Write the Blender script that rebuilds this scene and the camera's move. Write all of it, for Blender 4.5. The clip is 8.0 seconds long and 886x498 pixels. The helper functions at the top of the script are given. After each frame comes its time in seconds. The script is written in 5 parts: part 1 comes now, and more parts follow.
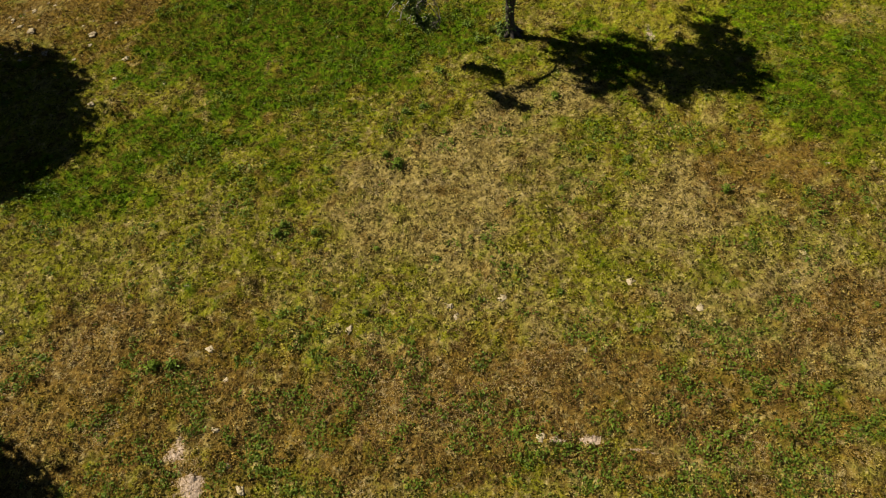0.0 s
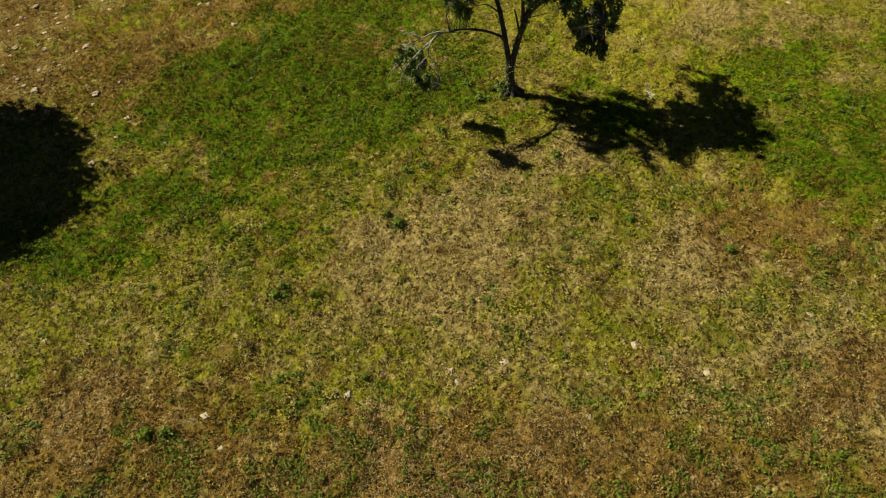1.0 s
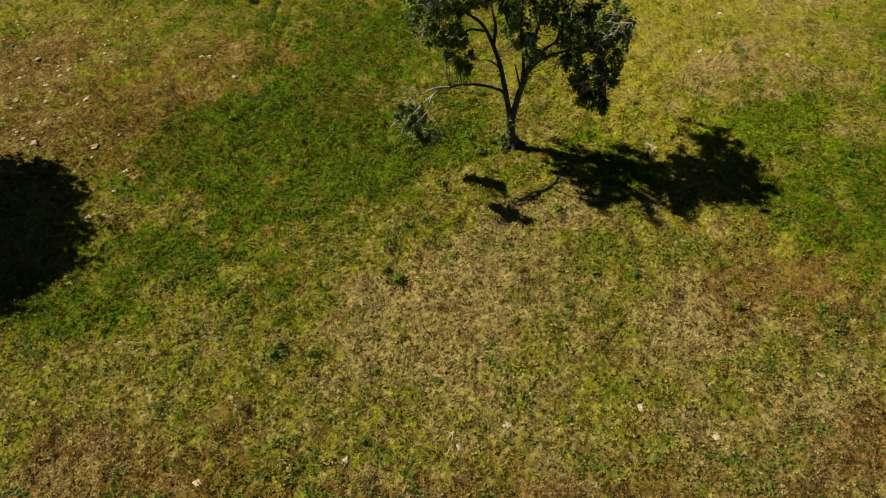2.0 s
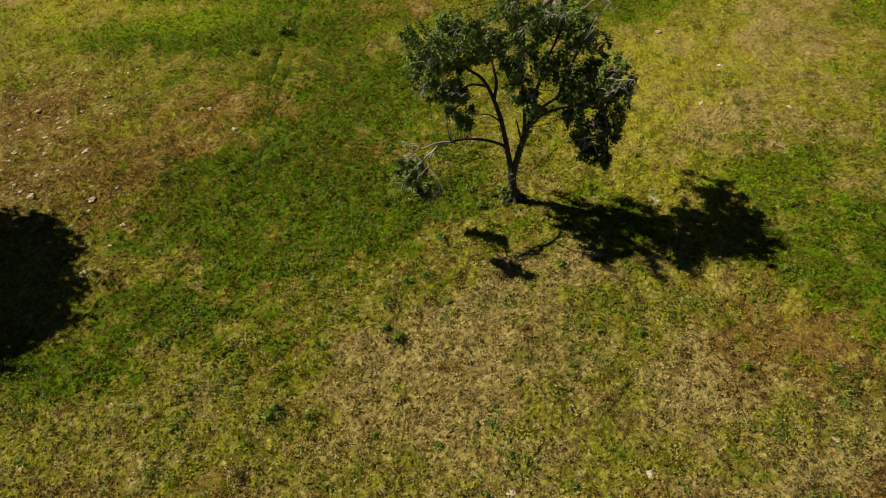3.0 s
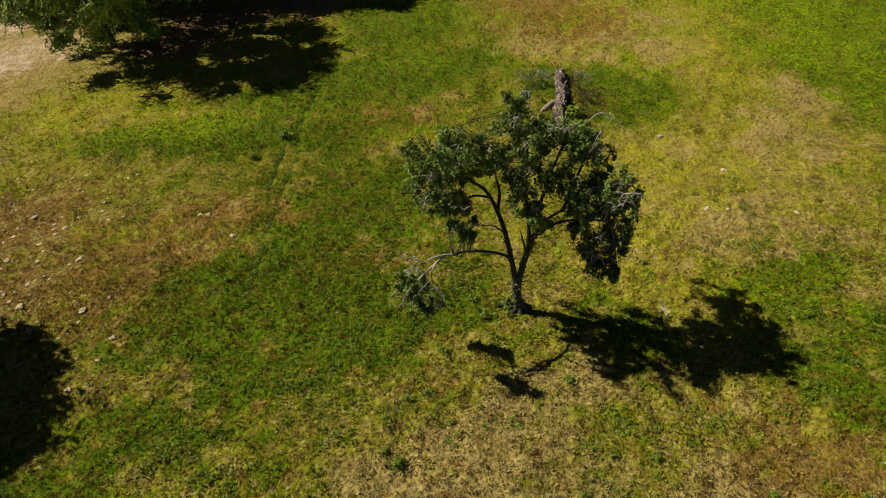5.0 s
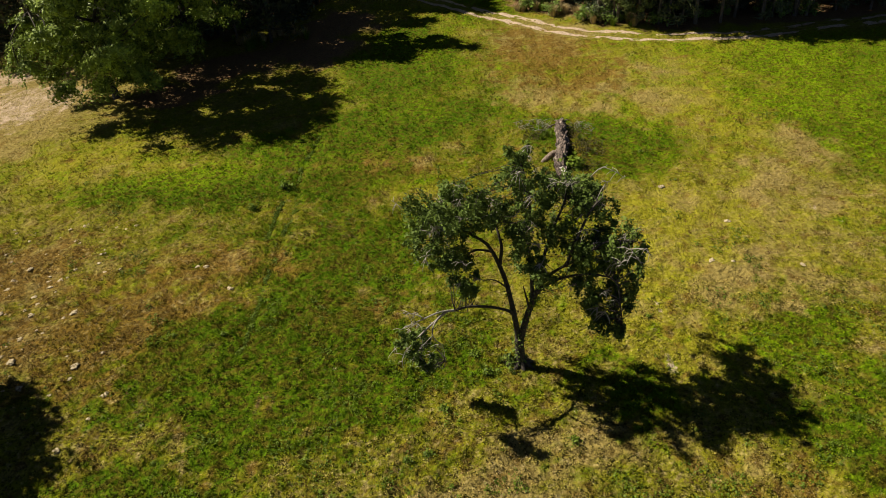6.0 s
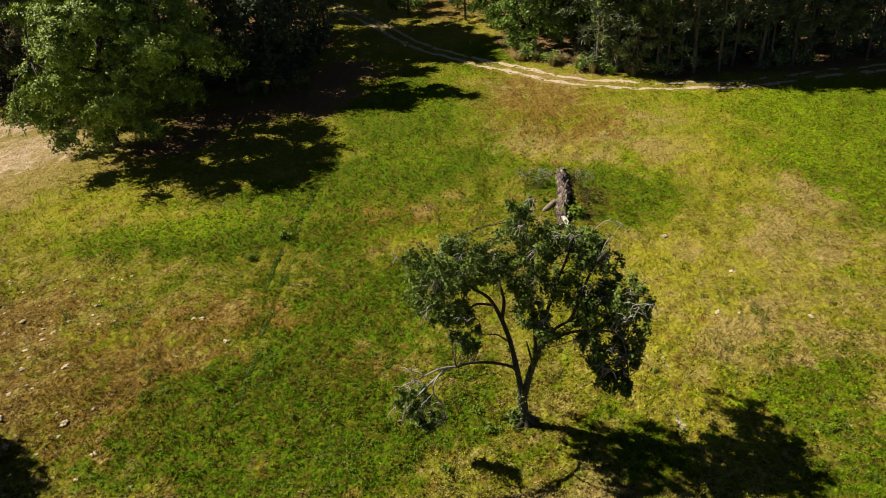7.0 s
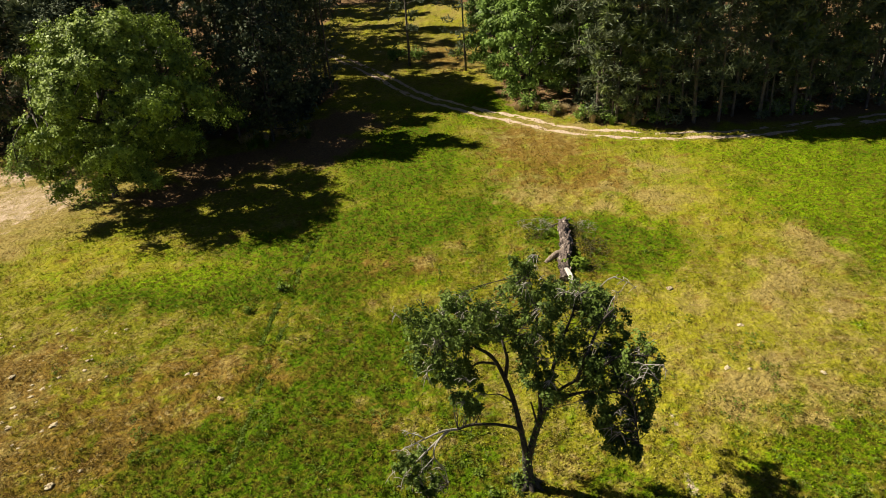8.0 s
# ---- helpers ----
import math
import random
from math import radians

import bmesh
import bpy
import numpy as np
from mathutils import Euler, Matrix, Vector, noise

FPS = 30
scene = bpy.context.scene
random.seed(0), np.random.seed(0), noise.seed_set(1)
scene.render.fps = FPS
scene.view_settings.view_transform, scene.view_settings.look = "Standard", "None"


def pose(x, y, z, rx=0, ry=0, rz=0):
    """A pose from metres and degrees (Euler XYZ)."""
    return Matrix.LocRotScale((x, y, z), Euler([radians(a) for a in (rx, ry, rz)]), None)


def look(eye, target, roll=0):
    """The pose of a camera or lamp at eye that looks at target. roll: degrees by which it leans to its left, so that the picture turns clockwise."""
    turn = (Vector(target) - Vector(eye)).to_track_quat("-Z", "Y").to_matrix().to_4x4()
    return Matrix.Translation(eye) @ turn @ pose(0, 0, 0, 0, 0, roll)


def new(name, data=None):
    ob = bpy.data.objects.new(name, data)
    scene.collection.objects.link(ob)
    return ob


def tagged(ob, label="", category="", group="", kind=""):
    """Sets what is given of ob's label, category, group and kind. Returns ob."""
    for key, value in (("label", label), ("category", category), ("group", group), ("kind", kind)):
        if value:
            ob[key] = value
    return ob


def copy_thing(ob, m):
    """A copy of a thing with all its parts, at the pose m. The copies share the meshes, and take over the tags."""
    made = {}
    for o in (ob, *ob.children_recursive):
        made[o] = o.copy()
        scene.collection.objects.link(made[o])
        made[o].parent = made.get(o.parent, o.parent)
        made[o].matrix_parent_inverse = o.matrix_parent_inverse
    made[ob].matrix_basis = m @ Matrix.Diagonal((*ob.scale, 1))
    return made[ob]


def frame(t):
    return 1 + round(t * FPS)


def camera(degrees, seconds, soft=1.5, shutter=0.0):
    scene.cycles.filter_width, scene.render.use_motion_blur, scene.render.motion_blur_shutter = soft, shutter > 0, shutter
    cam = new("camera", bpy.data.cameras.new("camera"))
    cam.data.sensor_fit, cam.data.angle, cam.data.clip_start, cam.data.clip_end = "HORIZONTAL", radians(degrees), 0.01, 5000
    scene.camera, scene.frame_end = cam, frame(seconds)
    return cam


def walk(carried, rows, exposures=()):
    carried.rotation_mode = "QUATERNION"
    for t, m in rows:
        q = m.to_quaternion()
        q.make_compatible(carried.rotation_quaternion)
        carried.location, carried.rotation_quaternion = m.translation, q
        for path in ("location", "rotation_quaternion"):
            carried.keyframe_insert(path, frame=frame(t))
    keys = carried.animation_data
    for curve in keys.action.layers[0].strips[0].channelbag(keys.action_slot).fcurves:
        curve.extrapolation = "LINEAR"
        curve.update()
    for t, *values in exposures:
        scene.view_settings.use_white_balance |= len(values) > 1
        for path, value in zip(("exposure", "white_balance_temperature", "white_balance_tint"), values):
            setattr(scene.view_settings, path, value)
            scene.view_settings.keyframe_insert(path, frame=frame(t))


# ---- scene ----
cam = camera(63.7, 8.0, soft=0.55)
PATH = [
    (0.0, (0.181, -3.468, 19.294), (-0.016, 2.151, 11.025), -5.70),
    (0.5, (0.216, -3.174, 19.329), (0.028, 2.715, 11.249), -5.60),
    (1.0, (0.244, -2.836, 19.361), (0.069, 3.286, 11.456), -5.50),
    (1.5, (0.266, -2.469, 19.391), (0.105, 3.866, 11.655), -5.40),
    (2.0, (0.283, -2.089, 19.418), (0.138, 4.451, 11.854), -5.31),
    (2.5, (0.294, -1.705, 19.442), (0.168, 5.038, 12.059), -5.22),
    (3.0, (0.302, -1.327, 19.463), (0.195, 5.621, 12.271), -5.13),
    (3.5, (0.306, -0.960, 19.481), (0.219, 6.193, 12.494), -5.05),
    (4.0, (0.308, -0.609, 19.495), (0.243, 6.750, 12.725), -4.97),
    (4.5, (0.308, -0.275, 19.506), (0.266, 7.289, 12.965), -4.89),
    (5.0, (0.307, 0.044, 19.514), (0.289, 7.806, 13.209), -4.81),
    (5.5, (0.306, 0.351, 19.517), (0.312, 8.304, 13.455), -4.74),
    (6.0, (0.305, 0.652, 19.516), (0.336, 8.787, 13.702), -4.67),
    (6.5, (0.306, 0.955, 19.512), (0.362, 9.264, 13.948), -4.61),
    (7.0, (0.309, 1.271, 19.503), (0.390, 9.746, 14.195), -4.55),
    (7.5, (0.314, 1.615, 19.489), (0.420, 10.250, 14.446), -4.49),
    (8.0, (0.324, 2.001, 19.471), (0.453, 10.795, 14.711), -4.44),
]
walk(cam, [(t, look(eye, target, roll)) for t, eye, target, roll in PATH], exposures=[(0.0, 0.36, 7000, 10), (1.5, 0.35, 7000, 10), (3.5, 0.30, 7000, 10), (4.5, 0.34, 7000, 10), (6.0, 0.48, 7000, 10), (7.0, 0.65, 7000, 10), (8.0, 0.88, 7000, 10)])

# ---- world, sun ----
SUN_RUN = Vector((0.93, -0.37, 0.0)).normalized()
SUN_ELEVATION = radians(45.5)
world = bpy.data.worlds.new("world")
scene.world = world
world.use_nodes = True
wn = world.node_tree.nodes
sky = wn.new("ShaderNodeTexSky")
sky.sky_type = 'NISHITA'
sky.sun_disc = False
sky.air_density, sky.dust_density, sky.ozone_density = 0.3, 0.1, 1.0
sky.sun_elevation = SUN_ELEVATION
sky.sun_rotation = math.atan2(-SUN_RUN.x, -SUN_RUN.y)
wn["Background"].inputs["Strength"].default_value = 0.05
world.node_tree.links.new(sky.outputs["Color"], wn["Background"].inputs["Color"])
sun = new("sun", bpy.data.lights.new("sun", "SUN"))
sun.data.energy = 5.0
sun.data.angle = radians(0.53)
sun.data.color = (1.0, 0.94, 0.82)
way = Vector((SUN_RUN.x * math.cos(SUN_ELEVATION), SUN_RUN.y * math.cos(SUN_ELEVATION), -math.sin(SUN_ELEVATION)))
sun.matrix_world = look((-60, 40, 70), Vector((-60, 40, 70)) + way)


# ---- numbers that look natural ----
def lattice(ix, iy, seed):
    h = (ix.astype(np.int64) * 374761393 + iy.astype(np.int64) * 668265263 + seed * 974634779) & 0xFFFFFFFF
    h = ((h ^ (h >> 13)) * 1274126177) & 0xFFFFFFFF
    return ((h ^ (h >> 16)) & 0xFFFF) / 65535.0


def value_noise(x, y, seed):
    ix, iy = np.floor(x), np.floor(y)
    fx, fy = x - ix, y - iy
    fx, fy = fx * fx * (3 - 2 * fx), fy * fy * (3 - 2 * fy)
    a, b = lattice(ix, iy, seed), lattice(ix + 1, iy, seed)
    c, d = lattice(ix, iy + 1, seed), lattice(ix + 1, iy + 1, seed)
    return (a * (1 - fx) + b * fx) * (1 - fy) + (c * (1 - fx) + d * fx) * fy


def fbm(x, y, size, seed, octaves=3):
    """Fractal noise about 0, between -1 and 1."""
    total, weight, out = 0.0, 1.0, 0.0
    for k in range(octaves):
        out = out + weight * (value_noise(x / size, y / size, seed + k) * 2 - 1)
        total += weight
        weight, size = weight * 0.55, size / 2.1
    return out / total


# ---- the meadow: what grows where ----
GREEN = [
    (-13.1, 13.6, 1.9, 1.2), (-10.2, 15.6, 2.2, 1.3), (-8.0, 18.4, 2.5, 1.8), (-9.3, 21.4, 2.8, 2.1), (-5.1, 23.4, 3.3, 3.1),
    (-3.8, 18.8, 2.7, 1.5), (14.1, 16.2, 2.1, 3.4), (14.2, 20.4, 1.9, 1.4), (25.5, 37.5, 3.5, 6.8), (11.2, 37.0, 2.5, 4.1),
    (7.1, 38.6, 1.3, 2.1), (-10.5, 35.9, 6.8, 2.0), (-3.0, 41.4, 4.4, 3.1), (2.2, 42.7, 3.3, 2.0), (-0.8, 20.4, 1.9, 1.3),
    (-1.6, 52.5, 3.6, 5.3), (28.1, 45.7, 5.0, 5.2), (-3.7, 27.3, 2.5, 2.8),
    (-8.6, 39.7, 4.0, 1.8), (6.9, 17.6, 1.3, 1.7), (6.2, 64.3, 3.2, 3.3), (21.5, 20.5, 3.0, 6.0),
]
DRY = [
    (-3.5, 36.9, 3.1, 2.0), (-10.1, 28.2, 2.0, 0.8), (7.4, 45.4, 3.0, 2.7), (-21.0, 28.2, 3.0, 2.2), (-18.4, 23.6, 2.0, 2.2),
    (3.8, 15.8, 2.4, 1.5), (1.1, 12.6, 3.7, 1.9), (18.1, 31.3, 2.5, 4.6), (13.8, 23.0, 3.2, 1.8),
    (9.0, 11.0, 2.3, 1.5), (9.5, 5.5, 4.0, 2.6), (-1.1, 10.9, 3.2, 1.7), (12.3, 6.6, 1.8, 1.0), (-0.1, 4.4, 8.3, 1.1), (-10.1, 5.9, 3.7, 1.8),
    (8.7, 52.0, 3.6, 6.5), (3.5, 84.0, 3.0, 6.0), (13.5, 45.0, 4.0, 4.5), (10.5, 57.0, 4.0, 2.6), (-30.8, 50.0, 8.0, 11.0), (20.7, 34.5, 2.5, 3.9), (-4.1, 24.0, 2.1, 1.2), (2.4, 14.5, 2.3, 1.4),
]
YELLOW = [
    (10.2, 27.9, 2.1, 1.4), (17.9, 28.1, 1.8, 1.0), (11.7, 14.2, 1.3, 0.7), (-20.2, 39.7, 4.6, 2.8), (-0.9, 34.4, 2.3, 1.8),
    (14.5, 43.4, 4.2, 4.4), (8.5, 23.0, 5.0, 5.0), (-14.7, 27.0, 2.0, 1.4), (-14.5, 37.6, 5.0, 1.8), (14.8, 18.0, 2.2, 3.6), (10.5, 13.1, 1.8, 1.1), (12.0, 30.0, 2.0, 1.6), (12.6, 12.4, 2.6, 1.8), (-14.2, 12.8, 0.9, 1.0), (9.4, 14.6, 1.6, 0.9),
]
BARE = [
    (-8.1, 3.3, 0.6, 0.4), (-7.6, 2.6, 0.45, 0.5),
    (3.3, 2.9, 1.3, 0.14), (4.9, 2.7, 0.7, 0.14),
]
TRODDEN = [(8.1, 19.6, 0.5, 1.5), (2.7, 16.2, 1.5, 1.0), (3.3, 16.6, 0.7, 0.5)]
# worn soil; the last patch paints sun dapples under the trees as pale ground
WORN = [(-32.5, 55.8, 6.0, 3.2), (-29.0, 50.0, 7.0, 6.0), (18.2, 29.3, 1.1, 1.1), (9.8, 22.5, 1.2, 0.7), (-11.0, 62.5, 4.0, 3.0)]
LITTER = [(-14.5, 54.5, 5.0, 3.6), (-9.0, 56.5, 4.0, 4.0), (-18.5, 49.5, 4.5, 2.2), (-6.5, 62.5, 3.5, 4.0)]
SERE = [(15.0, 31.0, 7.0, 11.0)]
DEEP = [(11.2, 37.0, 2.8, 4.1), (7.1, 38.6, 1.5, 2.1), (-5.0, 23.5, 4.5, 4.0), (-8.5, 19.5, 4.5, 3.5), (-11.4, 14.6, 3.6, 2.9), (14.5, 17.0, 2.5, 3.5), (-6.0, 31.0, 5.0, 4.0)]
GREEN_BROAD = [(8.0, 37.5, 5.5, 4.0), (-10.0, 31.0, 5.5, 4.0), (-4.5, 24.0, 8.0, 8.5), (-10.0, 36.5, 11.0, 4.5), (28.0, 42.0, 9.0, 14.0), (0.0, 50.0, 7.0, 10.0), (15.5, 17.0, 5.0, 6.0), (-12.6, 14.2, 4.2, 3.2)]
RUST = [
    (-3.5, 36.9, 3.1, 2.0), (-10.1, 28.2, 3.4, 1.5), (8.7, 52.0, 3.4, 6.0), (3.5, 84.0, 3.0, 6.0), (11.3, 12.4, 2.8, 2.0), (12.3, 6.6, 2.0, 1.2), (-18.4, 23.6, 3.0, 3.4),
    (-4.1, 24.0, 2.1, 1.2), (-9.5, 6.0, 4.0, 2.4), (0.0, 4.2, 8.0, 1.6), (-20.0, 29.0, 3.0, 3.0), (-6.5, 27.6, 4.0, 0.7), (11.0, 47.0, 3.0, 3.0), (9.2, 36.4, 1.3, 1.7), (-14.5, 24.5, 5.0, 4.0),
]
RUTS = [
    [(-6.6, 41.0), (-7.3, 36.8), (-7.2, 32.3), (-7.7, 27.1), (-7.9, 24.3), (-8.1, 21.9)],
    [(-7.9, 33.6), (-8.1, 32.4), (-8.2, 30.1)],
]
OLD_RUT = [(-11.6, 2.3), (-9.5, 5.9), (-6.1, 8.7), (-4.1, 10.4)]
ROAD = [
    (-30, 126), (-20, 108), (-8.9, 87.4), (-3.3, 76.3), (1.1, 67.8), (4.5, 63.4), (7.2, 60.7), (11.6, 56.4), (15.6, 54.1),
    (18.8, 53.1), (23.7, 52.3), (29.9, 52.7), (35.8, 53.2), (48, 55), (80, 62),
]


def patches(x, y, rows, grow=1.15):
    out = np.zeros_like(x)
    for cx, cy, rx, ry in rows:
        d = ((x - cx) / (rx * grow)) ** 2 + ((y - cy) / (ry * grow)) ** 2
        out = np.maximum(out, np.exp(-d ** 1.5))
    return out


def line_distance(x, y, line):
    out = np.full_like(x, 1e9)
    for (ax, ay), (bx, by) in zip(line, line[1:]):
        ux, uy = bx - ax, by - ay
        s = np.clip(((x - ax) * ux + (y - ay) * uy) / (ux * ux + uy * uy), 0, 1)
        out = np.minimum(out, np.hypot(x - ax - s * ux, y - ay - s * uy))
    return out


def left_wood(x, y):
    """How far a place lies inside the wood west of the glade, roughly in metres."""
    edge = np.interp(x, [-80, -34, -20, -14, -9, -5], [66, 61, 59, 63, 70, 82])
    side = np.interp(y, [60, 75, 87, 106, 124], [-7, -8.5, -13.5, -13, -12])
    return np.minimum(y - edge, side - x)


def right_wood(x, y):
    """The same for the wood beyond the sandy track, and for the end of the glade."""
    edge = np.interp(x, [6, 8, 12.5, 14.7, 20.4, 29.4, 36.7, 48, 80], [69, 63.3, 60.0, 57.2, 54.6, 54.3, 54.6, 56.5, 64])
    side = np.interp(y, [56, 64, 80, 90, 118], [9.5, 9, 7.5, 9, 8])
    east = np.minimum(y - edge, x - side)
    return np.maximum(east, y - 124)


def cover(x, y):
    """Shares of lush grass, dry grass, yellow weeds (raised to the right for front-lit brightness), bare sand and
    fallen needles at each place.
    """
    wx = x + 0.9 * fbm(x, y, 2.6, 11) + 0.3 * fbm(x, y, 0.7, 12)
    wy = y + 0.9 * fbm(x, y, 2.6, 15) + 0.3 * fbm(x, y, 0.7, 16)
    big, mid, small = fbm(x, y, 7, 21), fbm(x, y, 1.6, 24), fbm(x, y, 0.5, 27, 2)
    far, glade, corner = np.clip((y - 24) / 25, 0, 1), np.clip((y - 68) / 10, 0, 1), patches(wx, wy, WORN[:2], 1.0)
    green = np.clip(0.72 * patches(wx, wy, GREEN) + 0.34 * patches(wx, wy, GREEN_BROAD) + 0.08 + 0.12 * np.clip((y - 15) / 6, 0, 1) + 0.20 * far + 0.35 * big + 0.6 * mid * (1 - 0.35 * far) + 0.6 * small * (1 - 0.6 * far) - 0.26 * patches(wx, wy, SERE) - 0.6 * patches(wx, wy, WORN[:2]) - 0.35 * glade, 0, 1)
    dry = np.clip(0.25 * glade + 0.7 * patches(wx, wy, DRY) + 0.08 * patches(wx, wy, SERE) + 0.45 * patches(wx, wy, WORN[:2]) + 0.06 + 0.14 * np.clip((19 - y) / 7, 0, 1) - 0.3 * big - 0.45 * mid + 0.5 * (1 - 0.5 * far) * fbm(x, y, 0.8, 35, 2) + 0.12 * np.clip((9 - y) / 9, 0, 1), 0, 1)
    # the ramp in x adds yellow for grass brighter where the sun strikes it frontally
    yellow = np.clip(0.5 * patches(wx, wy, YELLOW) + 0.12 - 0.25 * np.clip((15 - y) / 8, 0, 1) + 0.22 * far + 0.38 * np.clip((x - 3) / 8, 0, 1) * np.clip((y - 14) / 10, 0, 1) - 0.45 * patches(wx, wy, DEEP) + 0.4 * fbm(x, y, 3.1, 31) + 0.3 * small, 0, 1)
    bare = np.clip(0.85 * patches(x * 0.45 + wx * 0.55, y * 0.45 + wy * 0.55, BARE, 1.1) + 0.24 * patches(wx, wy, TRODDEN, 1.0) + 0.36 * patches(wx, wy, WORN, 1.0) + 0.22 * corner + 0.65 * small * (1 - 0.75 * corner) - 0.2 * (1 - corner), 0, 1)
    for line in RUTS:
        near = np.clip(1 - line_distance(wx * 0.25 + x * 0.75, wy * 0.25 + y * 0.75, line) / 0.22, 0, 1)
        near = near * np.clip(0.55 + 0.9 * fbm(x, y, 1.1, 57), 0, 1)
        green = np.maximum(green, near * 0.7)
        dry = dry * (1 - near)
    straw = np.clip(np.maximum(left_wood(x, y), right_wood(x, y)) * 0.5 + 0.6 + mid, 0, 1)
    straw = np.maximum(straw, np.clip(1.3 * patches(wx, wy, LITTER, 1.0) + 0.7 * mid - 0.15, 0, 1))
    green, dry = green * (1 - straw), dry * (1 - straw)
    return green, dry * (1 - 0.55 * green), yellow * (1 - straw), bare, straw


def rust_share(x, y):
    """How much rusty dead stalk stands among the grass."""
    wx, wy = x + 0.9 * fbm(x, y, 2.6, 11), y + 0.9 * fbm(x, y, 2.6, 15)
    return np.clip(0.85 * patches(wx, wy, RUST) + 0.42 * np.clip((9 - y) / 6, 0, 1) + 0.4 * fbm(x, y, 1.1, 51), 0, 1)


def lie(x, y):
    """The height of the ground."""
    z = 0.07 * fbm(x, y, 9.0, 41, 2) + 0.035 * fbm(x, y, 1.7, 44, 2) + 0.1 * fbm(x, y, 0.75, 47, 1) + 0.045 * fbm(x, y, 0.36, 53, 1) + 0.04 * fbm(x, y, 0.17, 49, 2) * np.clip((60 - y) / 20, 0, 1)
    for line in RUTS:
        z = z - 0.06 * np.clip(1 - line_distance(x, y, line) / 0.45, 0, 1)
        z = z - 0.07 * np.clip(1 - line_distance(x, y, line) / 0.16, 0, 1)
    z = z - 0.03 * np.clip(1 - line_distance(x, y, OLD_RUT) / 0.4, 0, 1)
    z = z - 0.05 * np.clip(1.8 - line_distance(x, y, ROAD), 0, 1)
    return z


def ground_at(x, y):
    return float(lie(np.array([float(x)]), np.array([float(y)]))[0])


# ---- materials ----
def material(name):
    m = bpy.data.materials.new(name)
    m.use_nodes = True
    nt = m.node_tree
    return m, nt, nt.nodes["Principled BSDF"], nt.nodes["Material Output"]


def node(nt, kind, **sets):
    n = nt.nodes.new(kind)
    for key, value in sets.items():
        n.inputs[key.replace("_", " ")].default_value = value
    return n


def noise_node(nt, scale, detail=4.0, rough=0.6, coords=None):
    n = node(nt, "ShaderNodeTexNoise", Scale=scale, Detail=detail, Roughness=rough)
    if coords is not None:
        nt.links.new(coords, n.inputs["Vector"])
    return n.outputs["Fac"]


def mix_colour(nt, fac, a, b, blend="MIX"):
    n = nt.nodes.new("ShaderNodeMix")
    n.data_type, n.blend_type = "RGBA", blend
    for socket, value in ((n.inputs[0], fac), (n.inputs[6], a), (n.inputs[7], b)):
        if isinstance(value, bpy.types.NodeSocket):
            nt.links.new(value, socket)
        else:
            socket.default_value = value if isinstance(value, (int, float)) else (*value, 1.0)
    return n.outputs[2]


def map_range(nt, value, a, b, c=0.0, d=1.0):
    n = nt.nodes.new("ShaderNodeMapRange")
    nt.links.new(value, n.inputs[0])
    for k, v in enumerate((a, b, c, d)):
        n.inputs[k + 1].default_value = v
    return n.outputs[0]


def sum_of(nt, a, b, op="ADD"):
    n = nt.nodes.new("ShaderNodeMath")
    n.operation = op
    for k, v in enumerate((a, b)):
        if isinstance(v, bpy.types.NodeSocket):
            nt.links.new(v, n.inputs[k])
        else:
            n.inputs[k].default_value = v
    return n.outputs[0]


def bump(nt, height, strength, distance, shader):
    n = node(nt, "ShaderNodeBump", Strength=strength, Distance=distance)
    nt.links.new(height, n.inputs["Height"])
    nt.links.new(n.outputs["Normal"], shader.inputs["Normal"])


def see_through(nt, shader, out, colour, share):
    """Lets part of the light pass through thin leaves."""
    glow = nt.nodes.new("ShaderNodeBsdfTranslucent")
    if isinstance(colour, bpy.types.NodeSocket):
        nt.links.new(colour, glow.inputs["Color"])
    else:
        glow.inputs["Color"].default_value = (*colour, 1)
    m = nt.nodes.new("ShaderNodeMixShader")
    m.inputs[0].default_value = share
    nt.links.new(shader.outputs[0], m.inputs[1])
    nt.links.new(glow.outputs[0], m.inputs[2])
    nt.links.new(m.outputs[0], out.inputs["Surface"])


LUSH, OLIVE, STRAW_DRY, GOLD = (0.082, 0.148, 0.004), (0.190, 0.195, 0.008), (0.305, 0.236, 0.070), (0.285, 0.270, 0.016)
LIME = (0.178, 0.270, 0.006)
SAND, NEEDLES, EARTH = (0.66, 0.505, 0.39), (0.205, 0.120, 0.064), (0.036, 0.025, 0.008)


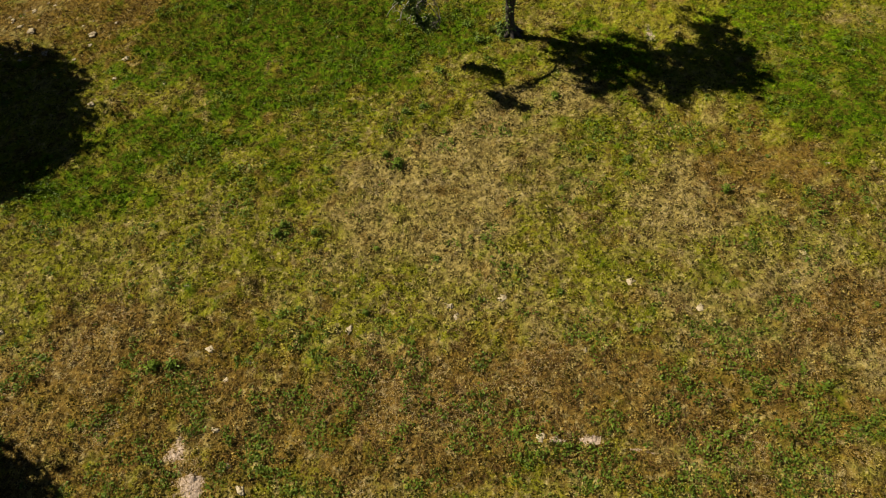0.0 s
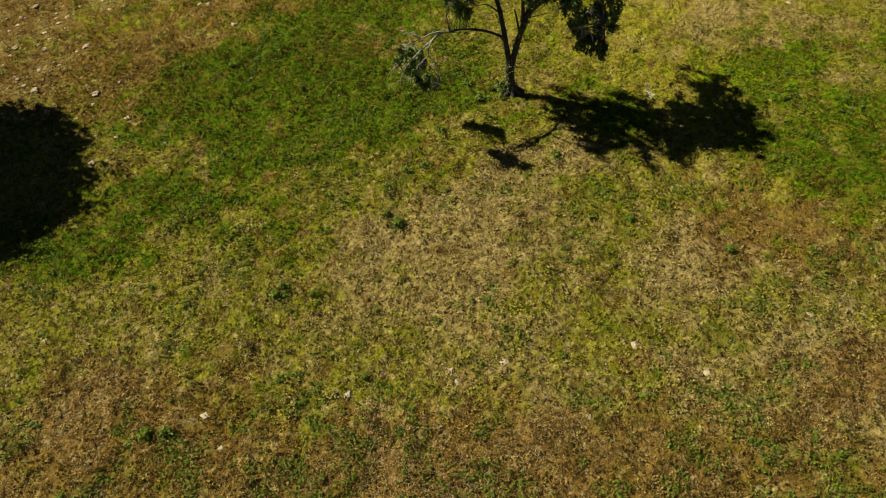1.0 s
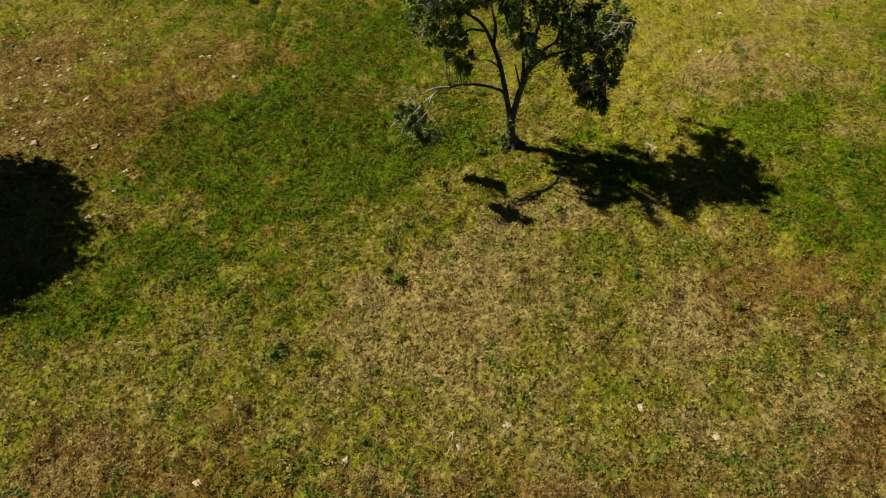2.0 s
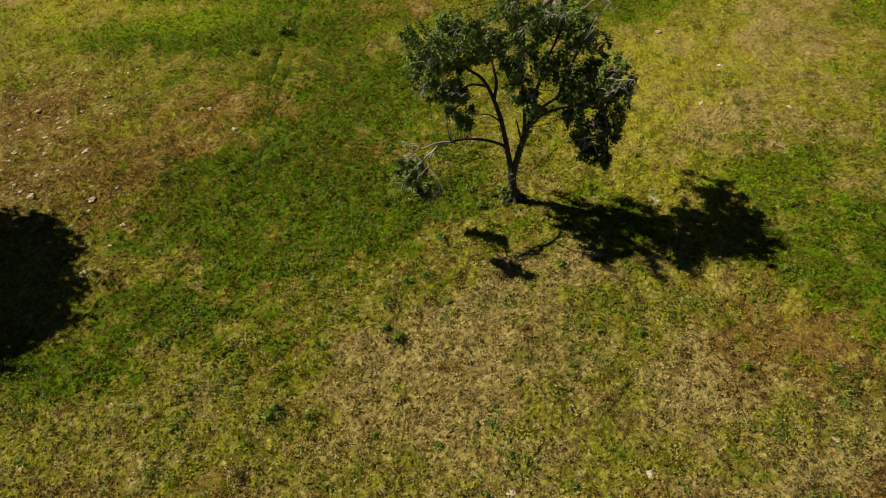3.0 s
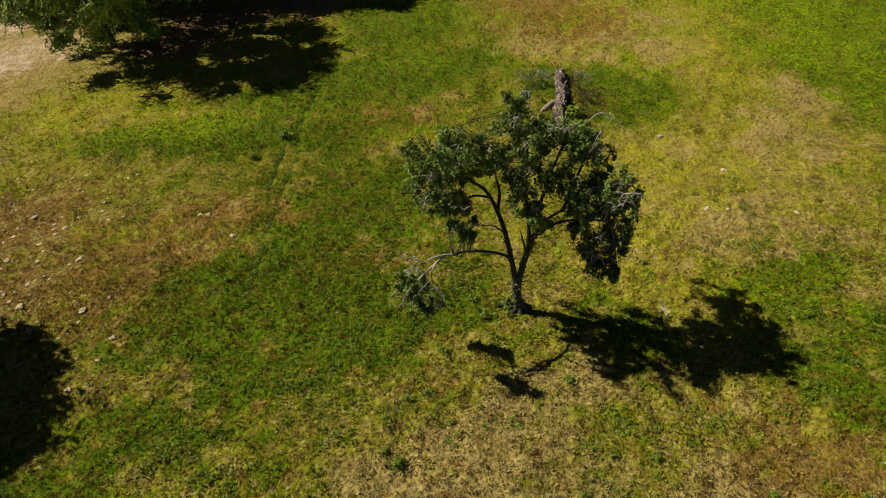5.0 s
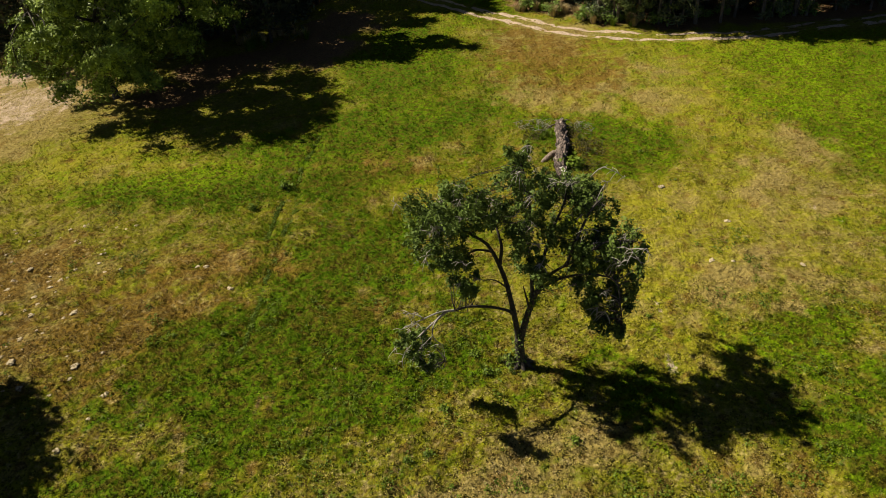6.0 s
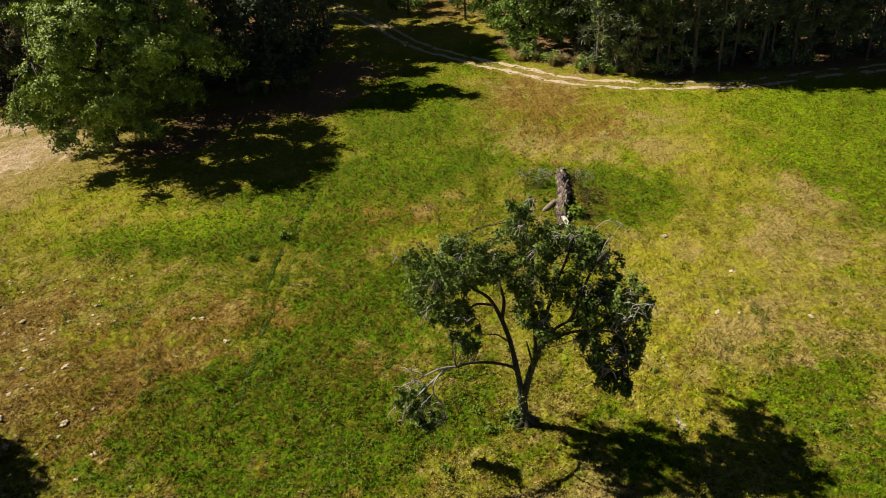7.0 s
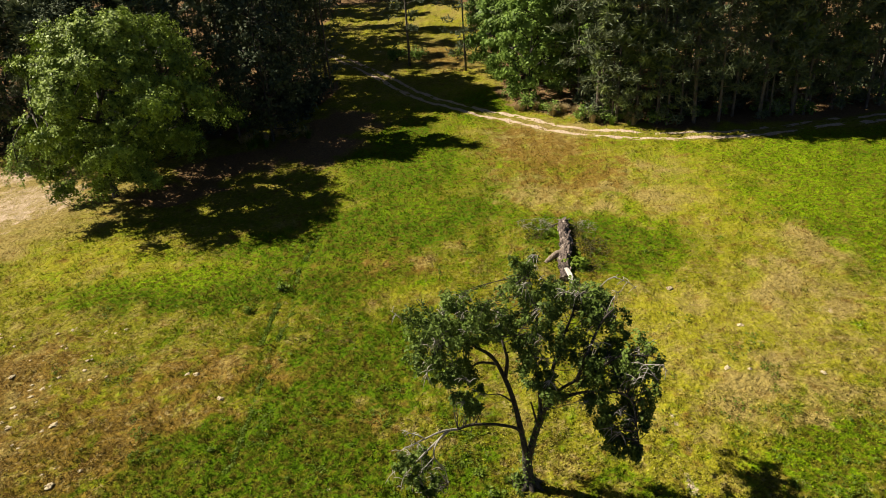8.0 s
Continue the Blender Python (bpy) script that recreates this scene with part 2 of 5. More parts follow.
def meadow_colour(nt, loose):
    """The colour of the meadow by what grows there. loose: how strongly single spots differ."""
    share = nt.nodes.new("ShaderNodeAttribute")
    share.attribute_name = "growth"
    split = nt.nodes.new("ShaderNodeSeparateColor")
    nt.links.new(share.outputs["Color"], split.inputs[0])
    needles = nt.nodes.new("ShaderNodeAttribute")
    needles.attribute_name = "needles"
    where = nt.nodes.new("ShaderNodeNewGeometry").outputs["Position"]
    spots, grain = noise_node(nt, 2.2, 4, 0.6, where), noise_node(nt, 7.5, 3, 0.6, where)
    broad = noise_node(nt, 0.75, 4, 0.6, where)
    stir = map_range(nt, spots, 0.3, 0.7, -loose * 1.5, loose * 1.5)
    stir2 = map_range(nt, grain, 0.3, 0.7, -loose * 0.8, loose * 0.8)
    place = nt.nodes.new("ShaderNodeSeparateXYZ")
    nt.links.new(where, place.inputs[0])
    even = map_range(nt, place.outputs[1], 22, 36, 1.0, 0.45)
    off = sum_of(nt, sum_of(nt, stir, stir2), even, "MULTIPLY")
    c = mix_colour(nt, map_range(nt, sum_of(nt, split.outputs[2], off), 0.2, 0.85), OLIVE, GOLD)
    c = mix_colour(nt, map_range(nt, sum_of(nt, split.outputs[1], off), 0.15, 0.75), c, STRAW_DRY)
    lawn = mix_colour(nt, map_range(nt, sum_of(nt, split.outputs[2], off), 0.25, 0.75), LUSH, LIME)
    sedge = noise_node(nt, 3.0, 4, 0.6, where)
    lawn = mix_colour(nt, map_range(nt, sedge, 0.48, 0.58, 0.0, 0.75), lawn, (0.112, 0.088, 0.012))
    lawn = mix_colour(nt, map_range(nt, sedge, 0.45, 0.37, 0.0, 0.7), lawn, (0.042, 0.092, 0.003))
    c = mix_colour(nt, map_range(nt, sum_of(nt, split.outputs[0], off), 0.3, 0.85), c, lawn)
    bleached = sum_of(nt, sum_of(nt, broad, 0.6, "MULTIPLY"), sum_of(nt, grain, 0.4, "MULTIPLY"))
    c = mix_colour(nt, sum_of(nt, map_range(nt, bleached, 0.53, 0.66, 0.0, 0.7), map_range(nt, split.outputs[0], 0.35, 0.8, 1.0, 0.0), "MULTIPLY"), c, (0.31, 0.240, 0.085))
    rusty = noise_node(nt, 1.3, 4, 0.58, where)
    rust = nt.nodes.new("ShaderNodeAttribute")
    rust.attribute_name = "rust"
    redder = sum_of(nt, rusty, sum_of(nt, rust.outputs["Fac"], 0.3, "MULTIPLY"))
    c = mix_colour(nt, sum_of(nt, map_range(nt, redder, 0.55, 0.74, 0.0, 0.85), map_range(nt, split.outputs[0], 0.5, 0.9, 1.0, 0.3), "MULTIPLY"), c, (0.190, 0.106, 0.019))
    patchy = map_range(nt, split.outputs[0], 0.35, 0.8, 1.0, 0.0)
    patchy = sum_of(nt, patchy, map_range(nt, split.outputs[2], 0.2, 0.8, 1.0, 0.35), "MULTIPLY")
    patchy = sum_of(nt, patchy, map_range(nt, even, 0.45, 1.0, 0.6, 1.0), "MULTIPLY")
    brown = noise_node(nt, 2.6, 4, 0.62, where)
    c = mix_colour(nt, sum_of(nt, map_range(nt, brown, 0.51, 0.62, 0.0, 0.6), patchy, "MULTIPLY"), c, (0.095, 0.060, 0.014))
    pale = noise_node(nt, 3.4, 4, 0.62, where)
    c = mix_colour(nt, sum_of(nt, map_range(nt, pale, 0.55, 0.67, 0.0, 0.7), patchy, "MULTIPLY"), c, (0.44, 0.35, 0.150))
    c = mix_colour(nt, map_range(nt, sum_of(nt, needles.outputs["Fac"], off), 0.3, 0.7), c, NEEDLES)
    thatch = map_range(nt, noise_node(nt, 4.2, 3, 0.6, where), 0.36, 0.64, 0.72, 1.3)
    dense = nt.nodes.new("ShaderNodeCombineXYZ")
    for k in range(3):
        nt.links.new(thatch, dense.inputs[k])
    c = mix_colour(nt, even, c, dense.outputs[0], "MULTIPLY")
    return c, share, off, even


def make_ground():
    m, nt, p, out = material("meadow_soil")
    c, share, off, even = meadow_colour(nt, 0.15)
    where = nt.nodes.new("ShaderNodeNewGeometry").outputs["Position"]
    fine, crumbs = noise_node(nt, 24, 3, 0.6, where), noise_node(nt, 6.5, 4, 0.62, where)
    split = nt.nodes.new("ShaderNodeSeparateColor")
    nt.links.new(share.outputs["Color"], split.inputs[0])
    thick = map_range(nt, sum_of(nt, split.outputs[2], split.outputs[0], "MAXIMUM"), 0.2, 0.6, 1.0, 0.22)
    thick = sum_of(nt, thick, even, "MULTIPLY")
    c = mix_colour(nt, sum_of(nt, map_range(nt, crumbs, 0.38, 0.52, 0.75, 0.0), thick, "MULTIPLY"), c, EARTH)
    thin = map_range(nt, split.outputs[0], 0.3, 0.7, 0.45, 0.0)
    c = mix_colour(nt, sum_of(nt, map_range(nt, fine, 0.5, 0.66, 0.0, 1.0), thin, "MULTIPLY"), c, (0.36, 0.29, 0.09))
    sand = sum_of(nt, share.outputs["Alpha"], sum_of(nt, off, map_range(nt, fine, 0.3, 0.7, -0.2, 0.2)))
    c = mix_colour(nt, map_range(nt, sand, 0.42, 0.7), c, mix_colour(nt, map_range(nt, crumbs, 0.4, 0.62), (0.50, 0.375, 0.265), SAND))
    nt.links.new(c, p.inputs["Base Color"])
    p.inputs["Roughness"].default_value = 0.95
    p.inputs["Specular IOR Level"].default_value = 0.05
    bump(nt, sum_of(nt, sum_of(nt, noise_node(nt, 4, 5, 0.65, where), 2.0, "MULTIPLY"), crumbs), 1.0, 0.12, p)
    return m


def make_grass():
    m, nt, p, out = material("grass_blades")
    c, share, off, even = meadow_colour(nt, 0.18)
    tone = nt.nodes.new("ShaderNodeNewGeometry").outputs["Random Per Island"]
    tuft = nt.nodes.new("ShaderNodeAttribute")
    tuft.attribute_name = "tone"
    both = sum_of(nt, sum_of(nt, tone, 0.1, "MULTIPLY"), sum_of(nt, tuft.outputs["Fac"], 0.9, "MULTIPLY"))
    split = nt.nodes.new("ShaderNodeSeparateColor")
    nt.links.new(share.outputs["Color"], split.inputs[0])
    # weight of the dark tufts: shade between tussocks put into colour, fading along y
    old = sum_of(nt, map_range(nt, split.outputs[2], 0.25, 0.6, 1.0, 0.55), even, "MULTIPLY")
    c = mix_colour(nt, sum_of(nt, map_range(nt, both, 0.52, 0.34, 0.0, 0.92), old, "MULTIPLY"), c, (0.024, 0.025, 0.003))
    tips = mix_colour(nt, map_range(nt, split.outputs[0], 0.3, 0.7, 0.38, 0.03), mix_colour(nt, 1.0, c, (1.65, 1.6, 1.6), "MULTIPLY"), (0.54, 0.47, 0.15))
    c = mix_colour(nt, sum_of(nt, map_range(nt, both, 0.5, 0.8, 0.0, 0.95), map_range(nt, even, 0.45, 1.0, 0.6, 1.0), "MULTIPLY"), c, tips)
    nt.links.new(c, p.inputs["Base Color"])
    p.inputs["Roughness"].default_value = 0.7
    p.inputs["Specular IOR Level"].default_value = 0.04
    see_through(nt, p, out, c, 0.22)
    return m


def make_leaf(name, dark, light, share, old=(0.16, 0.12, 0.03), gloss=0.15):
    m, nt, p, out = material(name)
    tone = nt.nodes.new("ShaderNodeNewGeometry").outputs["Random Per Island"]
    where = nt.nodes.new("ShaderNodeNewGeometry").outputs["Position"]
    c = mix_colour(nt, tone, dark, light)
    c = mix_colour(nt, map_range(nt, noise_node(nt, 0.9, 3, 0.6, where), 0.4, 0.68), c, light)
    c = mix_colour(nt, map_range(nt, noise_node(nt, 6, 3, 0.7, where), 0.66, 0.8, 0, 0.5), c, old)
    each = nt.nodes.new("ShaderNodeObjectInfo").outputs["Random"]
    c = mix_colour(nt, map_range(nt, each, 0, 1, 0, 0.35), c, dark)
    nt.links.new(c, p.inputs["Base Color"])
    p.inputs["Roughness"].default_value = 0.5
    p.inputs["Specular IOR Level"].default_value = gloss
    see_through(nt, p, out, c, share)
    return m


def make_bark(name, dark, light, scale=7.0):
    m, nt, p, out = material(name)
    where = nt.nodes.new("ShaderNodeNewGeometry").outputs["Position"]
    stretch = node(nt, "ShaderNodeMapping", Scale=(1, 1, 0.25))
    nt.links.new(where, stretch.inputs["Vector"])
    ridges = noise_node(nt, scale * 2.2, 6, 0.7, stretch.outputs[0])
    blots = noise_node(nt, scale * 0.4, 4, 0.6, where)
    c = mix_colour(nt, map_range(nt, ridges, 0.35, 0.68), dark, light)
    c = mix_colour(nt, map_range(nt, blots, 0.55, 0.75, 0, 0.4), c, light)
    nt.links.new(c, p.inputs["Base Color"])
    p.inputs["Roughness"].default_value = 0.9
    bump(nt, ridges, 0.9, 0.05, p)
    return m


def make_stone():
    m, nt, p, out = material("pale_stone")
    where = nt.nodes.new("ShaderNodeNewGeometry").outputs["Position"]
    a, b = noise_node(nt, 14, 6, 0.7, where), noise_node(nt, 3, 3, 0.6, where)
    c = mix_colour(nt, map_range(nt, a, 0.35, 0.7), (0.34, 0.27, 0.16), (0.62, 0.51, 0.33))
    c = mix_colour(nt, map_range(nt, b, 0.5, 0.75, 0, 0.3), c, (0.24, 0.19, 0.10))
    nt.links.new(c, p.inputs["Base Color"])
    p.inputs["Roughness"].default_value = 0.9
    bump(nt, a, 0.7, 0.03, p)
    return m


def make_dead_log():
    m, nt, p, out = material("rotting_log_bark")
    co = nt.nodes.new("ShaderNodeTexCoord").outputs["Object"]
    stretch = node(nt, "ShaderNodeMapping", Scale=(1, 0.2, 1))
    nt.links.new(co, stretch.inputs["Vector"])
    ridges, blots = noise_node(nt, 12, 6, 0.7, stretch.outputs[0]), noise_node(nt, 2.2, 5, 0.65, co)
    c = mix_colour(nt, map_range(nt, ridges, 0.42, 0.60), (0.035, 0.024, 0.020), (0.25, 0.19, 0.155))
    c = mix_colour(nt, map_range(nt, blots, 0.54, 0.66), c, (0.50, 0.41, 0.345))
    c = mix_colour(nt, map_range(nt, noise_node(nt, 5, 4, 0.7, co), 0.5, 0.62), c, (0.05, 0.035, 0.028))
    nt.links.new(c, p.inputs["Base Color"])
    p.inputs["Roughness"].default_value = 0.92
    bump(nt, ridges, 1.0, 0.09, p)
    return m


M_GROUND, M_GRASS = make_ground(), make_grass()
M_OAK_LEAF = make_leaf("oak_leaf", (0.022, 0.042, 0.009), (0.215, 0.310, 0.060), 0.2, gloss=0.12)
M_BROAD_LEAF = make_leaf("broad_leaf", (0.040, 0.070, 0.014), (0.300, 0.395, 0.062), 0.03)
M_EDGE_LEAF = make_leaf("edge_leaf", (0.075, 0.140, 0.026), (0.270, 0.390, 0.080), 0.3)
M_NEEDLE = make_leaf("pine_needle", (0.055, 0.075, 0.040), (0.175, 0.205, 0.100), 0.12, (0.10, 0.08, 0.03))
# lighter needles for the young pines: sunlight on them is put into the colour
M_YOUNG_LIT_NEEDLE = make_leaf("young_lit_pine_needle", (0.085, 0.120, 0.036), (0.230, 0.280, 0.085), 0.2, (0.14, 0.12, 0.03))
# darker copy of the edge leaf: the wood's shade is put into its colour
M_SHADE_DARKENED_LEAF = make_leaf("shade_darkened_leaf", (0.040, 0.055, 0.032), (0.105, 0.125, 0.070), 0.08, gloss=0.02)
M_WEED = make_leaf("weed_leaf", (0.060, 0.105, 0.010), (0.185, 0.265, 0.028), 0.25, (0.2, 0.23, 0.03))
M_DEAD_WEED = make_leaf("dead_weed", (0.060, 0.032, 0.010), (0.170, 0.095, 0.030), 0.15, (0.05, 0.03, 0.01), 0.05)
M_STALK = make_leaf("dry_stalk", (0.26, 0.18, 0.075), (0.58, 0.46, 0.24), 0.2, (0.24, 0.15, 0.06), 0.1)
M_OAK_BARK = make_bark("oak_bark", (0.022, 0.018, 0.014), (0.085, 0.070, 0.055))
M_PINE_BARK = make_bark("pine_bark", (0.060, 0.045, 0.036), (0.235, 0.190, 0.150), 5)
M_DEAD = make_bark("dead_wood", (0.26, 0.23, 0.19), (0.52, 0.48, 0.42), 10)
M_BRUSH = make_bark("dead_brush", (0.03, 0.02, 0.012), (0.11, 0.078, 0.05), 10)
M_BLEACHED = make_bark("bleached_wood", (0.48, 0.43, 0.36), (0.78, 0.74, 0.66), 9)
M_TANGLE = make_leaf("tangled_weed", (0.040, 0.040, 0.012), (0.130, 0.120, 0.040), 0.15, (0.16, 0.11, 0.05), 0.05)
M_STUB = make_bark("weathered_stub", (0.13, 0.095, 0.068), (0.40, 0.31, 0.235), 9)
M_STONE, M_LOG = make_stone(), make_dead_log()


# ---- mesh helpers ----
def mesh_of(name, verts, faces, mat, smooth=False):
    """A mesh from an array of corners and an array of faces with equally many corners."""
    verts, faces = np.asarray(verts, np.float32), np.asarray(faces, np.int32)
    me = bpy.data.meshes.new(name)
    me.vertices.add(len(verts))
    me.vertices.foreach_set("co", verts.ravel())
    n, k = faces.shape
    me.loops.add(n * k)
    me.loops.foreach_set("vertex_index", faces.ravel())
    me.polygons.add(n)
    me.polygons.foreach_set("loop_start", np.arange(n, dtype=np.int32) * k)
    if smooth:
        me.polygons.foreach_set("use_smooth", np.ones(n, bool))
    me.update(calc_edges=True)
    me.validate()
    me.materials.append(mat)
    return me


def put_growth(me, x, y, wobble=None):
    green, dry, yellow, bare, straw = cover(x, y)
    if wobble is not None:
        green, dry, yellow = (np.clip(g + w, 0, 1) for g, w in zip((green, dry, yellow), wobble))
    rgba = np.stack([green, dry, yellow, bare], 1).astype(np.float32)
    me.attributes.new("growth", "FLOAT_COLOR", "POINT").data.foreach_set("color", rgba.ravel())
    me.attributes.new("needles", "FLOAT", "POINT").data.foreach_set("value", straw.astype(np.float32))
    me.attributes.new("rust", "FLOAT", "POINT").data.foreach_set("value", rust_share(x, y).astype(np.float32))


def part(name, me, parent, label=""):
    ob = new(name, me)
    ob.parent = parent
    return tagged(ob, label)


class Wood:
    """Gathers tapered, bent tubes into one mesh."""

    def __init__(self):
        self.verts, self.faces = [], []

    def tube(self, points, radii, sides=7, rough=0.0, rng=random):
        pts = [Vector(p) for p in points]
        base = len(self.verts)
        side = None
        for i, p in enumerate(pts):
            along = (pts[min(i + 1, len(pts) - 1)] - pts[max(i - 1, 0)]).normalized()
            if side is None:
                side = along.orthogonal().normalized()
            side = (side - along * side.dot(along)).normalized()
            up = along.cross(side)
            for k in range(sides):
                a = 2 * math.pi * k / sides
                r = radii[i] * (1 + rough * rng.uniform(-1, 1))
                self.verts.append(p + (side * math.cos(a) + up * math.sin(a)) * r)
        for i in range(len(pts) - 1):
            for k in range(sides):
                a, b = base + i * sides + k, base + i * sides + (k + 1) % sides
                self.faces.append((a, b, b + sides, a + sides))
        for ring, flip in ((0, True), (len(pts) - 1, False)):
            mid = len(self.verts)
            self.verts.append(pts[ring])
            for k in range(sides):
                a, b = base + ring * sides + k, base + ring * sides + (k + 1) % sides
                self.faces.append((b, a, mid, mid) if flip else (a, b, mid, mid))

    def mesh(self, name, mat):
        me = bpy.data.meshes.new(name)
        me.from_pydata([tuple(v) for v in self.verts], [], [f if f[2] != f[3] else f[:3] for f in self.faces])
        me.polygons.foreach_set("use_smooth", np.ones(len(me.polygons), bool))
        me.materials.append(mat)
        return me


def bend(points, steps=4):
    """A smooth line through the points."""
    pts = [Vector(p) for p in points]
    out = []
    for i in range(len(pts) - 1):
        a, b, c, d = pts[max(i - 1, 0)], pts[i], pts[i + 1], pts[min(i + 2, len(pts) - 1)]
        for s in range(steps):
            t = s / steps
            out.append(0.5 * (2 * b + (c - a) * t + (2 * a - 5 * b + 4 * c - d) * t * t + (3 * b - a - 3 * c + d) * t ** 3))
    return out + [pts[-1]]


def limb(wood, points, r0, r1, sides=7, steps=4, rough=0.08, rng=random):
    line = bend(points, steps)
    n = len(line) - 1
    wood.tube(line, [r0 + (r1 - r0) * (i / n) ** 0.8 for i in range(n + 1)], sides, rough, rng)
    return line


def leaves_mesh(name, spots, mat, size, rng, wide=0.5, droop=0.3, spread=0.35, outward=None, facing=0.7, lift=0.5):
    """One mesh of single leaves, each a folded kite, at the spots (N, 3). outward: the way from the clump's heart, to which leaves turn their faces."""
    spots = np.asarray(spots, float)
    n = len(spots)
    d = rng.normal(size=(n, 3))
    d[:, 2] = d[:, 2] * 0.7 - droop
    if outward is None:
        face = rng.normal(size=(n, 3)) * 0.7 + (0, 0, 1)
    else:
        face = outward / (np.linalg.norm(outward, axis=1)[:, None] + 1e-9) * facing + (0, 0, lift) + rng.normal(size=(n, 3)) * 0.4
    face /= np.linalg.norm(face, axis=1)[:, None] + 1e-9
    if outward is not None:
        d -= face * (d * face).sum(1)[:, None]
    d /= np.linalg.norm(d, axis=1)[:, None] + 1e-9
    s = np.cross(d, face)
    s /= np.linalg.norm(s, axis=1)[:, None] + 1e-9
    up = np.cross(s, d)
    length = (size * (1 + spread * rng.normal(size=n)).clip(0.45, 1.9))[:, None]
    base = spots - d * length * 0.5
    left = base + d * length * 0.5 + s * length * wide * 0.5 + up * length * 0.1
    right = base + d * length * 0.5 - s * length * wide * 0.5 + up * length * 0.1
    tip = base + d * length - up * length * 0.08
    verts = np.stack([base, right, tip, left], 1).reshape(-1, 3)
    return mesh_of(name, verts, np.arange(4 * n).reshape(n, 4), mat)


def needles_mesh(name, spots, mat, sizes, rng, blades=4):
    """One mesh of needle tufts: each a fan of blades as long as its size, much wider above size 0.5."""
    spots, sizes = np.repeat(np.asarray(spots, float), blades, 0), np.repeat(sizes, blades)[:, None]
    n = len(spots)
    d = rng.normal(size=(n, 3))
    d[:, 2] = d[:, 2] * 0.8 + 0.35
    d /= np.linalg.norm(d, axis=1)[:, None]
    s = np.cross(d, rng.normal(size=(n, 3)))
    s /= np.linalg.norm(s, axis=1)[:, None] + 1e-9
    length, width = sizes * rng.uniform(0.6, 1.3, (n, 1)), np.minimum(sizes, 0.5) * 0.09 + np.maximum(sizes - 0.5, 0) * 0.22 + 0.012
    verts = np.stack([spots - s * width, spots + s * width, spots + d * length], 1).reshape(-1, 3)
    return mesh_of(name, verts, np.arange(3 * n).reshape(n, 3), mat)


def twigs_and_spots(wood, anchors, clumps, twigs, leaves, rng, fuzz=0.13, thick=0.035, droop=0.25, hollow=0.45, draw=True):
    """For every clump (centre, radii): a bough from the nearest limb, twigs from it, and the spots where leaves sit, with the way out from the clump's heart."""
    spots, ways = [], []
    pyr = random.Random(int(rng.integers(1e9)))
    for centre, radii in clumps:
        c = Vector(centre)
        root = min(anchors, key=lambda a: (a - c).length + 0.4 * max(0, a.z - c.z))
        mid = root.lerp(c, 0.55) + Vector(rng.normal(size=3)) * 0.12 * (c - root).length
        bough = bend([root, mid, c], 3)
        wood.tube(bough, [thick * (1 - 0.12 * i) for i in range(len(bough))], 5 if draw else 3, 0.1, pyr)
        for _ in range(twigs):
            v = rng.normal(size=3)
            v *= rng.uniform(hollow, 1.0) / np.linalg.norm(v)
            end = c + Vector((v[0] * radii[0], v[1] * radii[1], v[2] * radii[2] - droop * radii[2] * rng.uniform(0, 1)))
            start = bough[rng.integers(max(1, len(bough) - 4), len(bough))]
            knee = start.lerp(end, 0.5) + Vector((0, 0, 0.18 * (end - start).length))
            line = [start, knee, end]
            if draw:
                wood.tube(line, [thick * 0.3 * (1 - 0.35 * i) for i in range(len(line))], 3, 0, pyr)
            k = int(leaves * rng.uniform(0.6, 1.4))
            t = rng.uniform(0.25, 1.08, k)
            a, b, e = np.array(start), np.array(knee), np.array(end)
            on = (1 - t)[:, None] ** 2 * a + (2 * t * (1 - t))[:, None] * b + (t ** 2)[:, None] * e
            on = on + rng.normal(size=(k, 3)) * fuzz
            spots.append(on)
            ways.append((on - np.array(c)) / np.array(radii))
    return np.concatenate(spots), np.concatenate(ways)


# ---- ground, track, grass ----
def steps(*runs):
    out = []
    for a, b, d in runs:
        out += list(np.arange(a, b, d))
    return np.array(out + [runs[-1][1]])


gx = steps((-4000, -400, 900), (-400, -70, 33), (-70, -44, 2.0), (-44, -24, 0.5), (-24, -13, 0.28), (-13, 15, 0.115), (15, 26, 0.28), (26, 70, 2.0), (70, 400, 33), (400, 4000, 900))
gy = steps((-4000, -400, 900), (-400, -20, 38), (-20, 0, 2.5), (0, 27, 0.115), (27, 48, 0.3), (48, 74, 0.8), (74, 130, 2.0), (130, 400, 30), (400, 4000, 900))
X, Y = np.meshgrid(gx, gy)
nx, ny = len(gx), len(gy)
Z = lie(X.ravel(), Y.ravel())
cell = (np.arange(ny - 1)[:, None] * nx + np.arange(nx - 1)[None, :]).ravel()
ground_mesh = mesh_of("ground", np.stack([X.ravel(), Y.ravel(), Z], 1), np.stack([cell, cell + 1, cell + nx + 1, cell + nx], 1), M_GROUND, True)
put_growth(ground_mesh, X.ravel(), Y.ravel())
tagged(new("ground", ground_mesh), "rough pasture of green and dry grass with bare sandy spots", "meadow ground", kind="structure")


